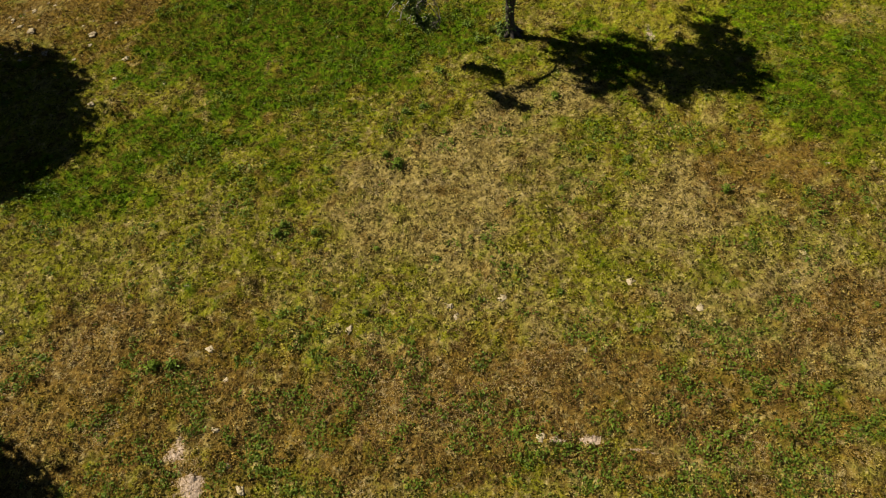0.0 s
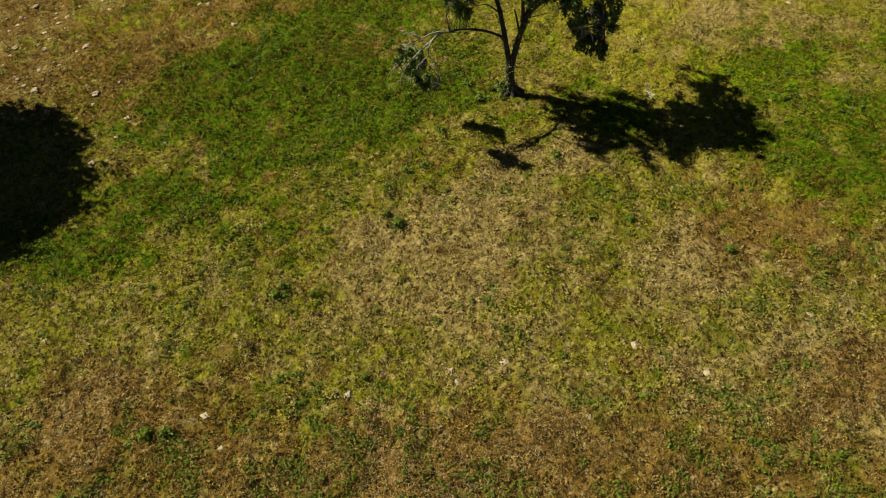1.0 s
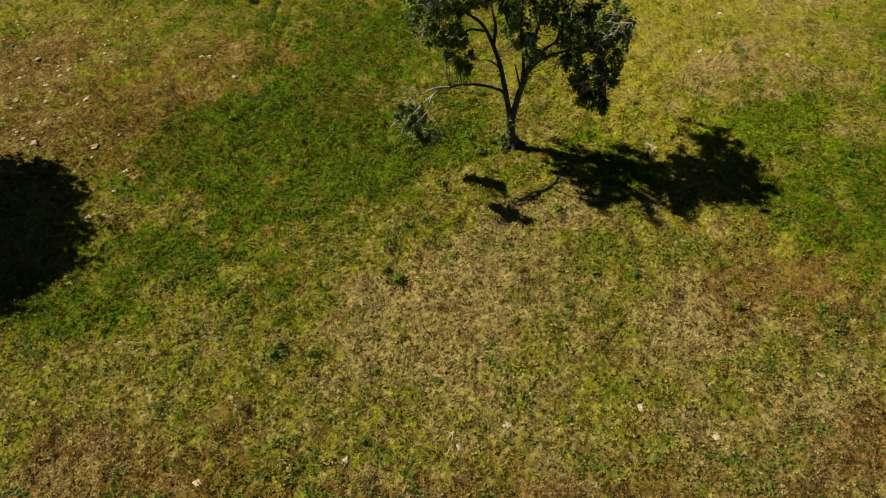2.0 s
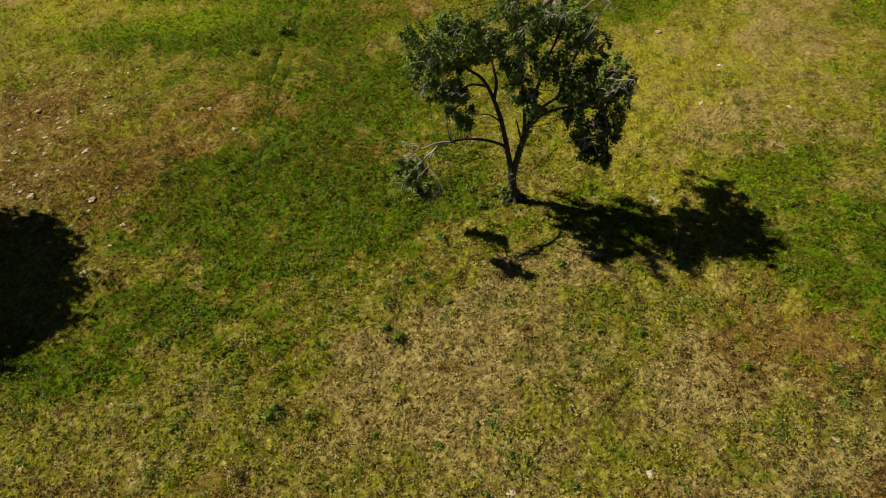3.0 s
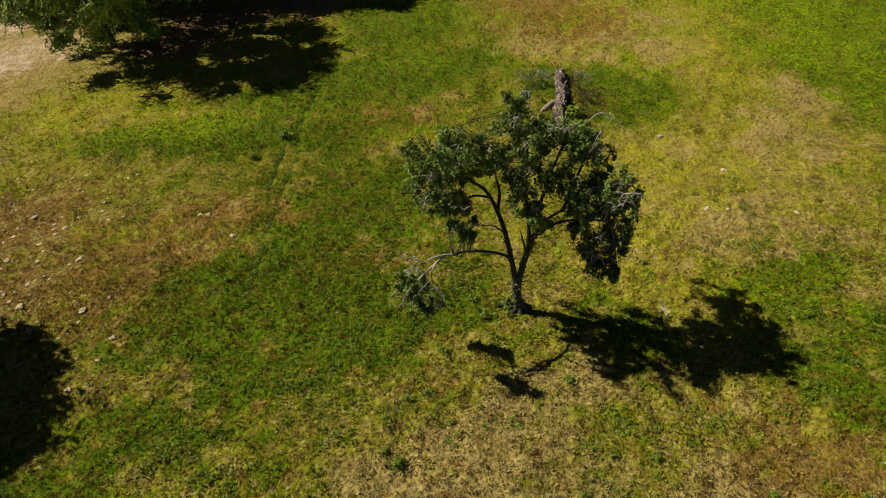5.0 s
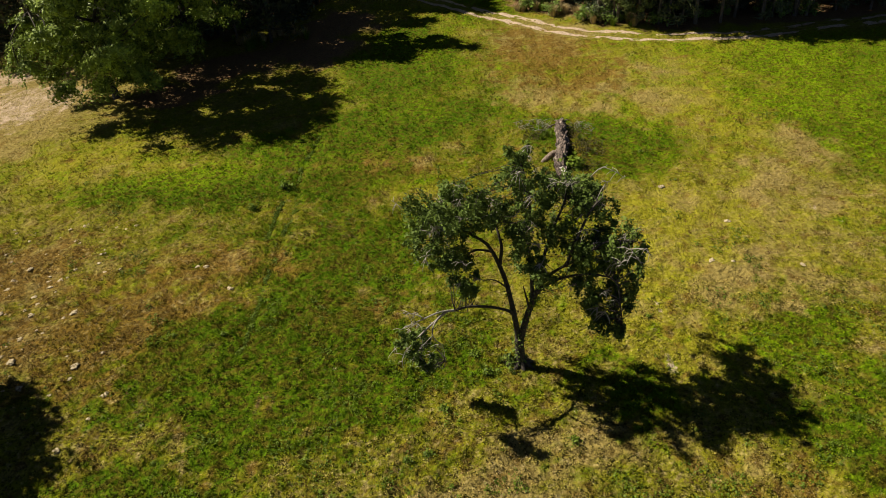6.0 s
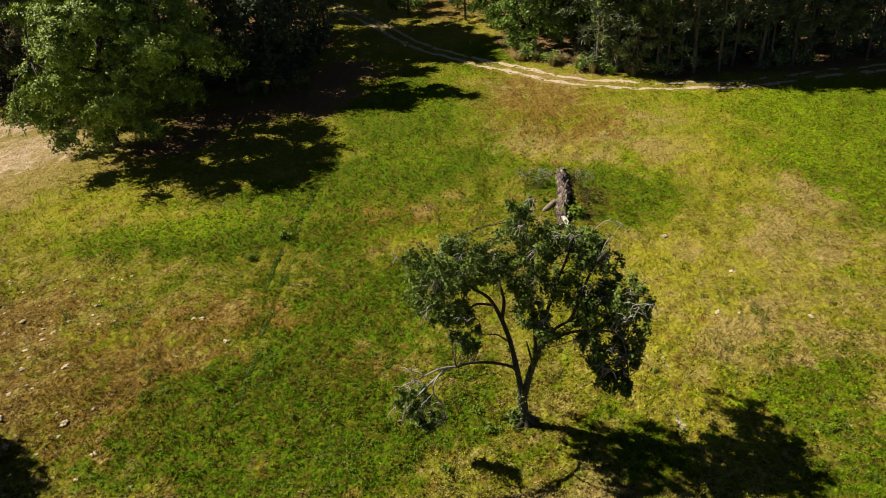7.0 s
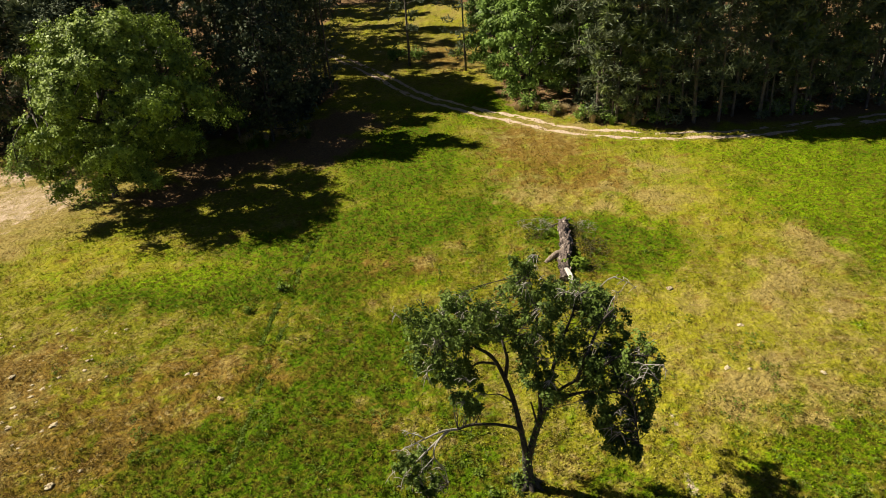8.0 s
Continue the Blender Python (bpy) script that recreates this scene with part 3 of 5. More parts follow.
def make_road():
    line = bend([(x, y, 0) for x, y in ROAD], 18)
    across = np.array([-1.3, -0.9, -0.78, -0.62, -0.46, -0.3, 0.3, 0.46, 0.62, 0.78, 0.9, 1.3])
    sand = np.array([0, 0.25, 0.88, 1.1, 0.88, 0.3, 0.3, 0.95, 1.15, 0.95, 0.35, 0])
    dip = np.array([-0.06, 0.03, 0.015, -0.01, 0.015, 0.05, 0.05, 0.015, -0.01, 0.015, 0.03, -0.06])
    rng = np.random.default_rng(5)
    verts, shares = [], []
    for i, p in enumerate(line):
        along = (line[min(i + 1, len(line) - 1)] - line[max(i - 1, 0)]).normalized()
        side = Vector((along.y, -along.x, 0))
        for k, a in enumerate(across):
            q = p + side * (a + 0.08 * math.sin(i * 0.21) + 0.008 * rng.normal())
            verts.append((q.x, q.y, ground_at(q.x, q.y) + dip[k] + 0.02))
            shares.append(sand[k])
    n = len(across)
    cells = (np.arange(len(line) - 1)[:, None] * n + np.arange(n - 1)[None, :]).ravel()
    verts = np.array(verts)
    me = mesh_of("road", verts, np.stack([cells, cells + n, cells + n + 1, cells + 1], 1), M_GROUND, True)
    green, dry, yellow, bare, straw = cover(verts[:, 0], verts[:, 1])
    shares = np.clip(np.array(shares) + 0.3 * fbm(verts[:, 0], verts[:, 1], 1.2, 77), 0, 1)
    rgba = np.stack([green * 0.5, np.clip(dry + 0.1, 0, 1), yellow * 0.3, shares * 0.92], 1).astype(np.float32)
    me.attributes.new("growth", "FLOAT_COLOR", "POINT").data.foreach_set("color", rgba.ravel())
    me.attributes.new("needles", "FLOAT", "POINT").data.foreach_set("value", (straw * 0.5).astype(np.float32))
    return tagged(new("road", me), "two-rut sandy farm track along the edge of the wood", "track", kind="structure")


make_road()


def grass_sheet(rng, count, x0, x1, y0, y1, size, width, blades, shrink):
    """Corners and faces of blades of grass, thinner where the ground is bare; the view widens with the distance."""
    y = rng.uniform(y0, y1, count)
    half = 13.5 + 0.46 * np.clip(y, 0, None)
    x = np.clip(0.5 + rng.uniform(-1, 1, count) * half, x0, x1)
    green, dry, yellow, bare, straw = cover(x, y)
    road = line_distance(x, y, ROAD)
    clumped = value_noise(x / 0.35, y / 0.35, 91) * 0.6 + value_noise(x / 0.12, y / 0.12, 92) * 0.4
    keep = (rng.uniform(size=count) > bare * 0.95) & (straw < 0.5) & (road > 1.35) & (clumped + 0.3 * rng.uniform(size=count) > 0.5 - 0.12 * green)
    x, y, green, dry = x[keep], y[keep], green[keep], dry[keep]
    n = len(x)
    lump = np.interp(y, [8, 30, 50], [0.16, 0.3, 0.5])
    tussock = 0.7 * value_noise(x / lump, y / lump, 93) + 0.3 * value_noise(x / lump * 2.3, y / lump * 2.3, 94)
    tall = size * (0.55 + 0.9 * green - shrink * dry) * rng.uniform(0.6, 1.4, n) * (0.4 + 2.1 * tussock ** 2)
    tall = np.minimum(tall, size * 1.5)
    # last row is the tone: high tussocks painted lighter, gaps between darkened like shade
    wob = np.concatenate([rng.normal(size=(3, n)) * 0.13, np.clip(0.5 + 0.16 * (rng.uniform(size=n) - 0.5) + 1.25 * (tussock - 0.48) + 0.6 * fbm(x, y, 0.42, 97, 2), 0, 1)[None]])
    wob[3] = 0.5 + (wob[3] - 0.5) * np.interp(y, [8, 14, 20, 30, 42, 52], [1.0, 0.9, 0.7, 0.45, 0.22, 0.12])
    x, y, tall, wob = np.repeat(x, blades), np.repeat(y, blades), np.repeat(tall, blades), np.repeat(wob, blades, 1)
    m = n * blades
    z = lie(x, y)
    a = rng.uniform(0, 2 * np.pi, m)
    lean = rng.uniform(0.15, 1.25, m)
    root = np.stack([x + rng.normal(size=m) * size * 0.28, y + rng.normal(size=m) * size * 0.28, z - 0.01], 1)
    out = np.stack([np.cos(a) * lean, np.sin(a) * lean, np.ones(m)], 1) * (tall * rng.uniform(0.7, 1.2, m))[:, None]
    side = np.stack([-np.sin(a), np.cos(a), np.zeros(m)], 1) * (width * rng.uniform(0.7, 1.3, m))[:, None]
    verts = np.stack([root - side, root + side, root + out], 1).reshape(-1, 3)
    return verts, wob, x, y


def make_grass_object():
    rng = np.random.default_rng(3)
    parts = [
        grass_sheet(rng, 64000, -30, 30, -1.0, 20.0, 0.08, 0.01, 6, 0.1),
        grass_sheet(rng, 80000, -32, 32, 20.0, 36.0, 0.085, 0.013, 4, 0.1),
        grass_sheet(rng, 66000, -40, 42, 36.0, 66.0, 0.1, 0.02, 3, 0.1),
    ]
    parts.append(grass_sheet(rng, 20000, -16, 14, 66.0, 112.0, 0.14, 0.035, 3, 0.1))
    verts = np.concatenate([p[0] for p in parts])
    n = len(verts) // 3
    me = mesh_of("grass", verts, np.arange(3 * n).reshape(n, 3), M_GRASS)
    x, y = np.concatenate([p[2] for p in parts]), np.concatenate([p[3] for p in parts])
    wob = np.concatenate([p[1] for p in parts], 1)
    put_growth(me, np.repeat(x, 3), np.repeat(y, 3), np.repeat(wob[:3], 3, 1))
    me.attributes.new("tone", "FLOAT", "POINT").data.foreach_set("value", np.repeat(wob[3], 3).astype(np.float32))
    return tagged(new("grass", me), "short tufted pasture grass, green mixed with dry", "grass", kind="stuff")


make_grass_object()


def make_low_herbs():
    """Small flat leaves close to the ground between the blades."""
    rng = np.random.default_rng(15)
    n = 52000
    y = rng.uniform(-0.8, 24, n)
    x = 0.5 + rng.uniform(-1, 1, n) * (13 + 0.46 * np.clip(y, 0, None))
    green, dry, yellow, bare, straw = cover(x, y)
    knot = 0.6 * value_noise(x / 0.13, y / 0.13, 101) + 0.4 * value_noise(x / 0.5, y / 0.5, 102)
    keep = (knot + 0.15 * rng.uniform(size=n) > 0.5) & (bare < 0.4)
    x, y, knot = x[keep], y[keep], knot[keep]
    spots = np.repeat(np.stack([x, y, lie(x, y) + rng.uniform(0.02, 0.07, len(x))], 1), 4, 0)
    spots = spots + rng.normal(size=spots.shape) * (0.035, 0.035, 0.012)
    up = np.zeros_like(spots)
    up[:, 2] = 1
    me = leaves_mesh("low_herbs", spots, M_GRASS, 0.055, rng, 0.75, -0.05, 0.35, up, 0.6)
    m = len(spots)
    put_growth(me, np.repeat(spots[:, 0], 4), np.repeat(spots[:, 1], 4), np.repeat(rng.normal(size=(3, m)) * 0.16, 4, 1))
    tone = np.clip(0.5 + 1.3 * (np.repeat(knot, 4) - 0.62) + 0.22 * rng.normal(size=m), 0, 1)
    me.attributes.new("tone", "FLOAT", "POINT").data.foreach_set("value", np.repeat(tone, 4).astype(np.float32))
    return tagged(new("low_herbs", me), "small low herbs mixed through the short grass", "herbs", kind="stuff")


make_low_herbs()


def make_ground_weeds():
    """Low leafy rosettes in loose drifts, too many to count, and rows that darken the ruts."""
    rng = np.random.default_rng(12)
    n = 70000
    y = rng.uniform(0, 44, n)
    x = 0.5 + rng.uniform(-1, 1, n) * (13 + 0.46 * y)
    # weeds packed along the ruts stand in for the shade and dark earth there
    for k, line in enumerate(RUTS):
        a, b = np.array(line[:-1]), np.array(line[1:])
        many = 900 - 650 * k
        pick = rng.integers(len(a), size=many)
        t = rng.uniform(size=(many, 1))
        on = a[pick] * (1 - t) + b[pick] * t + rng.normal(size=(many, 2)) * 0.05
        x[k * 1000:k * 1000 + many], y[k * 1000:k * 1000 + many] = on[:, 0] + 0.12 * fbm(on[:, 0], on[:, 1], 1.3, 81), on[:, 1]
    drift = 0.8 * fbm(x, y, 2.4, 61) + 1.0 * fbm(x, y, 0.7, 63, 2)
    green, dry, yellow, bare, straw = cover(x, y)
    rutted = np.zeros(n, bool)
    for line in RUTS:
        rutted |= (line_distance(x - 0.12 * fbm(x, y, 1.3, 81), y, line) < 0.09) & (fbm(x, y, 0.9, 83) > -0.05)
    keep = (drift + 0.25 * green + 0.42 * np.clip((8 - y) / 6, 0, 1) > 0.36 + 0.018 * np.clip(y - 12, 0, 30) + 0.25 * rng.uniform(size=n)) | rutted
    keep = keep & (line_distance(x, y, ROAD) > 2) & (bare < 0.35)
    x, y = x[keep], y[keep]
    z = lie(x, y) + rng.uniform(0.03, 0.1, len(x))
    spots = np.repeat(np.stack([x, y, z], 1), 7, 0)
    spots = spots + rng.normal(size=spots.shape) * (0.05, 0.05, 0.02)
    me = leaves_mesh("ground_weeds", spots, M_WEED, 0.064, rng, 0.7, -0.1)
    return tagged(new("ground_weeds", me), "low leafy green weeds scattered through the grass", "weeds", kind="stuff")


def make_dead_weeds():
    """Withered brown weeds in ragged patches, too many to count."""
    rng = np.random.default_rng(13)
    n = 50000
    y = rng.uniform(0, 40, n) ** 1.0
    x = 0.5 + rng.uniform(-1, 1, n) * (13 + 0.46 * y)
    green, dry, yellow, bare, straw = cover(x, y)
    drift = 0.6 * fbm(x, y, 2.1, 65) + 1.0 * fbm(x, y, 0.6, 67, 2) + 0.65 * rust_share(x, y) - 0.35 * green
    keep = (drift > 0.34 + 0.25 * rng.uniform(size=n)) & (bare < 0.35)
    x, y = x[keep], y[keep]
    spots = np.repeat(np.stack([x, y, lie(x, y) + rng.uniform(0.03, 0.11, len(x))], 1), 6, 0)
    spots = spots + rng.normal(size=spots.shape) * (0.05, 0.05, 0.025)
    me = leaves_mesh("withered_weeds", spots, M_DEAD_WEED, 0.055, rng, 0.45, -0.2)
    return tagged(new("withered_weeds", me), "withered rust-brown weeds in ragged patches of the meadow", "weeds", kind="stuff")


def make_dry_stalks():
    rng = np.random.default_rng(14)
    n = 120000
    y = rng.uniform(-0.5, 40, n)
    x = 0.5 + rng.uniform(-1, 1, n) * (13 + 0.46 * y)
    green, dry, yellow, bare, straw = cover(x, y)
    matted = fbm(x, y, 1.5, 71) + 0.6 * fbm(x, y, 0.5, 73, 2)
    keep = matted + 0.6 * dry - 0.5 * bare - 0.7 * green > 0.35 + 0.7 * rng.uniform(size=n)
    x, y = np.repeat(x[keep], 3), np.repeat(y[keep], 3)
    m = len(x)
    a = rng.uniform(0, 2 * np.pi, m)
    root = np.stack([x + rng.normal(size=m) * 0.05, y + rng.normal(size=m) * 0.05, lie(x, y) + rng.uniform(0.02, 0.07, m)], 1)
    out = np.stack([np.cos(a), np.sin(a), rng.uniform(-0.1, 0.5, m)], 1) * rng.uniform(0.04, 0.12, (m, 1))
    side = np.stack([-np.sin(a), np.cos(a), np.zeros(m)], 1) * rng.uniform(0.003, 0.006, (m, 1))
    verts = np.stack([root - side, root + side, root + out], 1).reshape(-1, 3)
    me = mesh_of("dry_stalks", verts, np.arange(3 * m).reshape(m, 3), M_STALK)
    return tagged(new("dry_stalks", me), "bleached dry grass stalks lying matted on the ground", "dry grass", kind="stuff")


make_ground_weeds()
make_dead_weeds()
make_dry_stalks()


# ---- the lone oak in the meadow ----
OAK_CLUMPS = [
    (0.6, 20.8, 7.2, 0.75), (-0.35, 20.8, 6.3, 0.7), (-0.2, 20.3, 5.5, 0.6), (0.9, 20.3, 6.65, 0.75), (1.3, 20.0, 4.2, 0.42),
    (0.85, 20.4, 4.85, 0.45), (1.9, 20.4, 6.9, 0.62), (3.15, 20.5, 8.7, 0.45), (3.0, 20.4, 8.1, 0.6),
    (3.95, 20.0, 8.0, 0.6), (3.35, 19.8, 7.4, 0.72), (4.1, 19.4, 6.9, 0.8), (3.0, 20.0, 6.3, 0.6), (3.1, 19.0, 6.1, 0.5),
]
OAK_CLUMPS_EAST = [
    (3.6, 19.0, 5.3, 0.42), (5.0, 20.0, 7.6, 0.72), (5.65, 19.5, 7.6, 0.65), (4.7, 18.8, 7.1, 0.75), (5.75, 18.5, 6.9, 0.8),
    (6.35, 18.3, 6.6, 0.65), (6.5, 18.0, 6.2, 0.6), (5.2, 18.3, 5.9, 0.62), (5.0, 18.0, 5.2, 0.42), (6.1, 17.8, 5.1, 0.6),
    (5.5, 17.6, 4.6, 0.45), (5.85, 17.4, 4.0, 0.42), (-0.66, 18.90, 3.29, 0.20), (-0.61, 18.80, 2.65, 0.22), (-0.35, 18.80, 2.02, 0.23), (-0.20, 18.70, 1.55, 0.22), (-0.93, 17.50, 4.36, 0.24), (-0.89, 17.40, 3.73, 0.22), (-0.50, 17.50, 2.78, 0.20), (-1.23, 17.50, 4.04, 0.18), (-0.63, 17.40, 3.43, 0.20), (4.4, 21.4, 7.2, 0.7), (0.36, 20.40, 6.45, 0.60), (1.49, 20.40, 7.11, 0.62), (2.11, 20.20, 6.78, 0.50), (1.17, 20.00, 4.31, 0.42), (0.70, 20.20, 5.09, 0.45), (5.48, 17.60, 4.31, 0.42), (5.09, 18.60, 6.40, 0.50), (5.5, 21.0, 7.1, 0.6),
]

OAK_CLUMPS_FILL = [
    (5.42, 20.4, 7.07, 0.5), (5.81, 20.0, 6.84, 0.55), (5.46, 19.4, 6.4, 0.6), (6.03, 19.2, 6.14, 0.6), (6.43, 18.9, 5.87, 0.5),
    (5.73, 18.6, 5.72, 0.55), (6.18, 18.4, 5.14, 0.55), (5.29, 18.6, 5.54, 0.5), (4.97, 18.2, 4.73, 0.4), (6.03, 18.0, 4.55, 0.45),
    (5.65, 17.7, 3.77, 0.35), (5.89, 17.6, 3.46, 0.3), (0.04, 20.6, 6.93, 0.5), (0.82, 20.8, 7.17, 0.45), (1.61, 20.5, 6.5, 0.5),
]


def make_lone_oak():
    rng, pyr = np.random.default_rng(8), random.Random(8)
    z0 = ground_at(3.0, 20.0)
    root = new("oak_tree")
    root.location = (3.0, 20.0, z0)

    def to(p):
        return Vector(p) - Vector((3.0, 20.0, z0))

    wood, trunk_wood, limb_woods, anchors = Wood(), Wood(), [], []
    limbs = [
        ([(3.0, 20.0, -0.25), (2.98, 20.0, 0.25), (2.93, 20.0, 0.8), (2.9, 20.0, 1.45)], 0.225, 0.16),
        ([(2.9, 20.0, 1.2), (2.74, 19.85, 2.5), (2.52, 20.15, 3.75), (2.24, 20.5, 4.6), (1.9, 20.6, 5.3), (1.45, 20.6, 5.7), (0.85, 20.6, 6.2), (0.2, 20.7, 6.6)], 0.115, 0.025),
        ([(2.3, 20.45, 4.5), (2.4, 20.6, 5.1), (2.3, 20.8, 5.65), (2.1, 21.3, 6.4)], 0.075, 0.03),
        ([(2.05, 20.65, 4.95), (1.5, 20.6, 5.1), (1.1, 20.4, 5.0), (0.9, 20.4, 4.7)], 0.05, 0.02),
        ([(2.5, 20.15, 3.7), (2.1, 20.3, 3.95), (1.7, 20.4, 3.9)], 0.035, 0.012),
        ([(2.92, 20.0, 1.15), (3.05, 19.9, 1.9), (3.2, 19.8, 2.7), (3.32, 19.65, 3.3), (3.4, 19.5, 3.8)], 0.14, 0.09),
        ([(3.24, 19.72, 3.0), (3.1, 19.5, 3.7), (2.98, 19.4, 4.3)], 0.055, 0.02),
        ([(3.32, 19.65, 3.2), (3.3, 19.6, 4.4), (3.2, 19.8, 5.6), (3.3, 20.1, 7.0), (3.1, 20.4, 8.4)], 0.085, 0.02),
        ([(3.4, 19.5, 3.7), (3.66, 19.6, 5.1), (3.92, 19.8, 6.0), (4.4, 20.2, 6.9), (4.6, 20.6, 7.4)], 0.08, 0.022),
        ([(3.4, 19.5, 3.8), (3.7, 19.1, 4.5), (4.03, 18.8, 4.95), (4.55, 18.5, 5.3), (5.1, 18.2, 5.5), (5.7, 18.0, 5.3), (5.8, 17.6, 4.6), (5.85, 17.45, 4.1)], 0.062, 0.015),
        ([(3.5, 19.35, 4.2), (3.84, 19.25, 4.8), (4.32, 18.9, 5.45), (4.75, 18.6, 5.9), (5.4, 18.5, 6.5), (6.2, 18.3, 6.6)], 0.068, 0.02),
        ([(4.3, 18.9, 5.4), (4.6, 18.9, 6.4), (5.1, 19.4, 7.1), (5.5, 19.5, 7.5)], 0.06, 0.025),
    ]
    for pts, r0, r1 in limbs:
        bole = trunk_wood if r0 > 0.2 else Wood()
        line = limb(bole, [to(p) for p in pts], r0, r1, 9 if r0 > 0.1 else 6, 4, 0.09, pyr)
        anchors += line[len(line) // 3:]
        if bole is not trunk_wood:
            limb_woods.append(bole)
    for k in range(7):
        a = k * 0.9 + 0.3
        trunk_wood.tube(bend([to((2.99, 20.0, 0.35)), to((3.0 + 0.3 * math.cos(a), 20 + 0.3 * math.sin(a), 0.08)), to((3.0 + 0.62 * math.cos(a), 20 + 0.62 * math.sin(a), -0.12))], 2), [0.13, 0.12, 0.1, 0.06, 0.03], 6, 0.1, pyr)
    limb_woods.append(Wood())
    droop = limb(limb_woods[-1], [to(p) for p in [(2.72, 19.85, 2.6), (2.5, 19.75, 2.95), (1.85, 19.4, 3.5), (1.08, 19.1, 3.85), (0.6, 18.85, 3.95)]], 0.06, 0.042, 7, 5, 0.07, pyr)
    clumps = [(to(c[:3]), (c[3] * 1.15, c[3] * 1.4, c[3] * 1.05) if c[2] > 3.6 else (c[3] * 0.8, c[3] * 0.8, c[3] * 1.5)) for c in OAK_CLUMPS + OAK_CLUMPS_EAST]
    ahead = Vector((0.16, 0.79, -0.58))
    clumps = [(Vector((-0.8 + (c.x + 0.8) * 0.9, c.y, c.z)), r) if c.z > 4.2 and not (c.x < -3 and c.y < -1.5) else (c, r) for c, r in clumps]
    deep = []
    for c, r in clumps:
        if c.z < 4.2 or (c.x < -3 and c.y < -1.5):
            deep.append((c, r))
            continue
        if c.x > 0.6:
            home, spans = 0.8, ((-0.9, -0.3), (0.4, 1.6))
        elif c.x < -0.9:
            home, spans = -0.2, ((-2.4, -1.4), (-1.3, -0.4), (0.4, 1.3))
        else:
            home, spans = -0.3, ((-1.1, -0.4), (0.4, 0.9))
        deep.append((c + ahead * home, r))
        for a, b in spans:
            if a < 0 or c.z > 5.2:
                deep.append((c + ahead * (home + rng.uniform(a, b)), tuple(q * rng.uniform(0.75, 1.05) for q in r)))
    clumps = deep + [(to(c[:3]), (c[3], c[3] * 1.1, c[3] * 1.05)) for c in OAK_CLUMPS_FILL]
    hang = [to(p) for p in [(-0.07, 18.3, 4.0), (-0.2, 18.1, 3.6), (0.1, 18.0, 3.1), (0.15, 18.0, 2.5), (-0.3, 18.2, 3.9), (-0.8, 17.9, 3.6), (-0.6, 17.9, 3.3)]]
    loose = []
    for c, r in clumps:
        for k in range(4 if c.z > 6 else 5 if c.z > 4.4 else 3):
            v = Vector(rng.normal(size=3))
            v = v.normalized() * rng.uniform(0.35, 1.0)
            s = rng.uniform(0.2, 0.42)
            loose.append((c + Vector((v.x * r[0], v.y * r[1], v.z * r[2] - 0.15 * r[2])), (r[0] * s, r[1] * s, r[2] * s * 1.35)))
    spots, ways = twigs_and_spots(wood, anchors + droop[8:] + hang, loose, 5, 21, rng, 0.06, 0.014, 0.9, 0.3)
    trunk = part("trunk", trunk_wood.mesh("oak_trunk", M_OAK_BARK), root, "dark forked trunk with rough bark")
    for bole in limb_woods:
        part("limb", bole.mesh("oak_limb", M_OAK_BARK), trunk)
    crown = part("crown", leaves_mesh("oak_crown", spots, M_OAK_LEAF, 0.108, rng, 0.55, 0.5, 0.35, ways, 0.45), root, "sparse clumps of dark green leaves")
    part("branchwork", wood.mesh("oak_branchwork", M_OAK_BARK), crown, "thin dark branches among the leaves")
    ivy = []
    for pts, count, r in ((limbs[0][0], 260, 0.22), (limbs[5][0], 260, 0.14), (limbs[1][0][:3], 90, 0.11)):
        line = bend([to(p) for p in pts], 6)
        for k in range(count):
            p = line[pyr.randrange(len(line))]
            a = pyr.uniform(0, 6.3)
            ivy.append((p.x + math.cos(a) * r * pyr.uniform(0.8, 1.2), p.y + math.sin(a) * r * pyr.uniform(0.8, 1.2), p.z + pyr.uniform(-0.15, 0.15)))
    part("ivy", leaves_mesh("oak_ivy", ivy, M_OAK_LEAF, 0.075, rng, 0.8, 0.3), root, "dark ivy climbing the trunk")
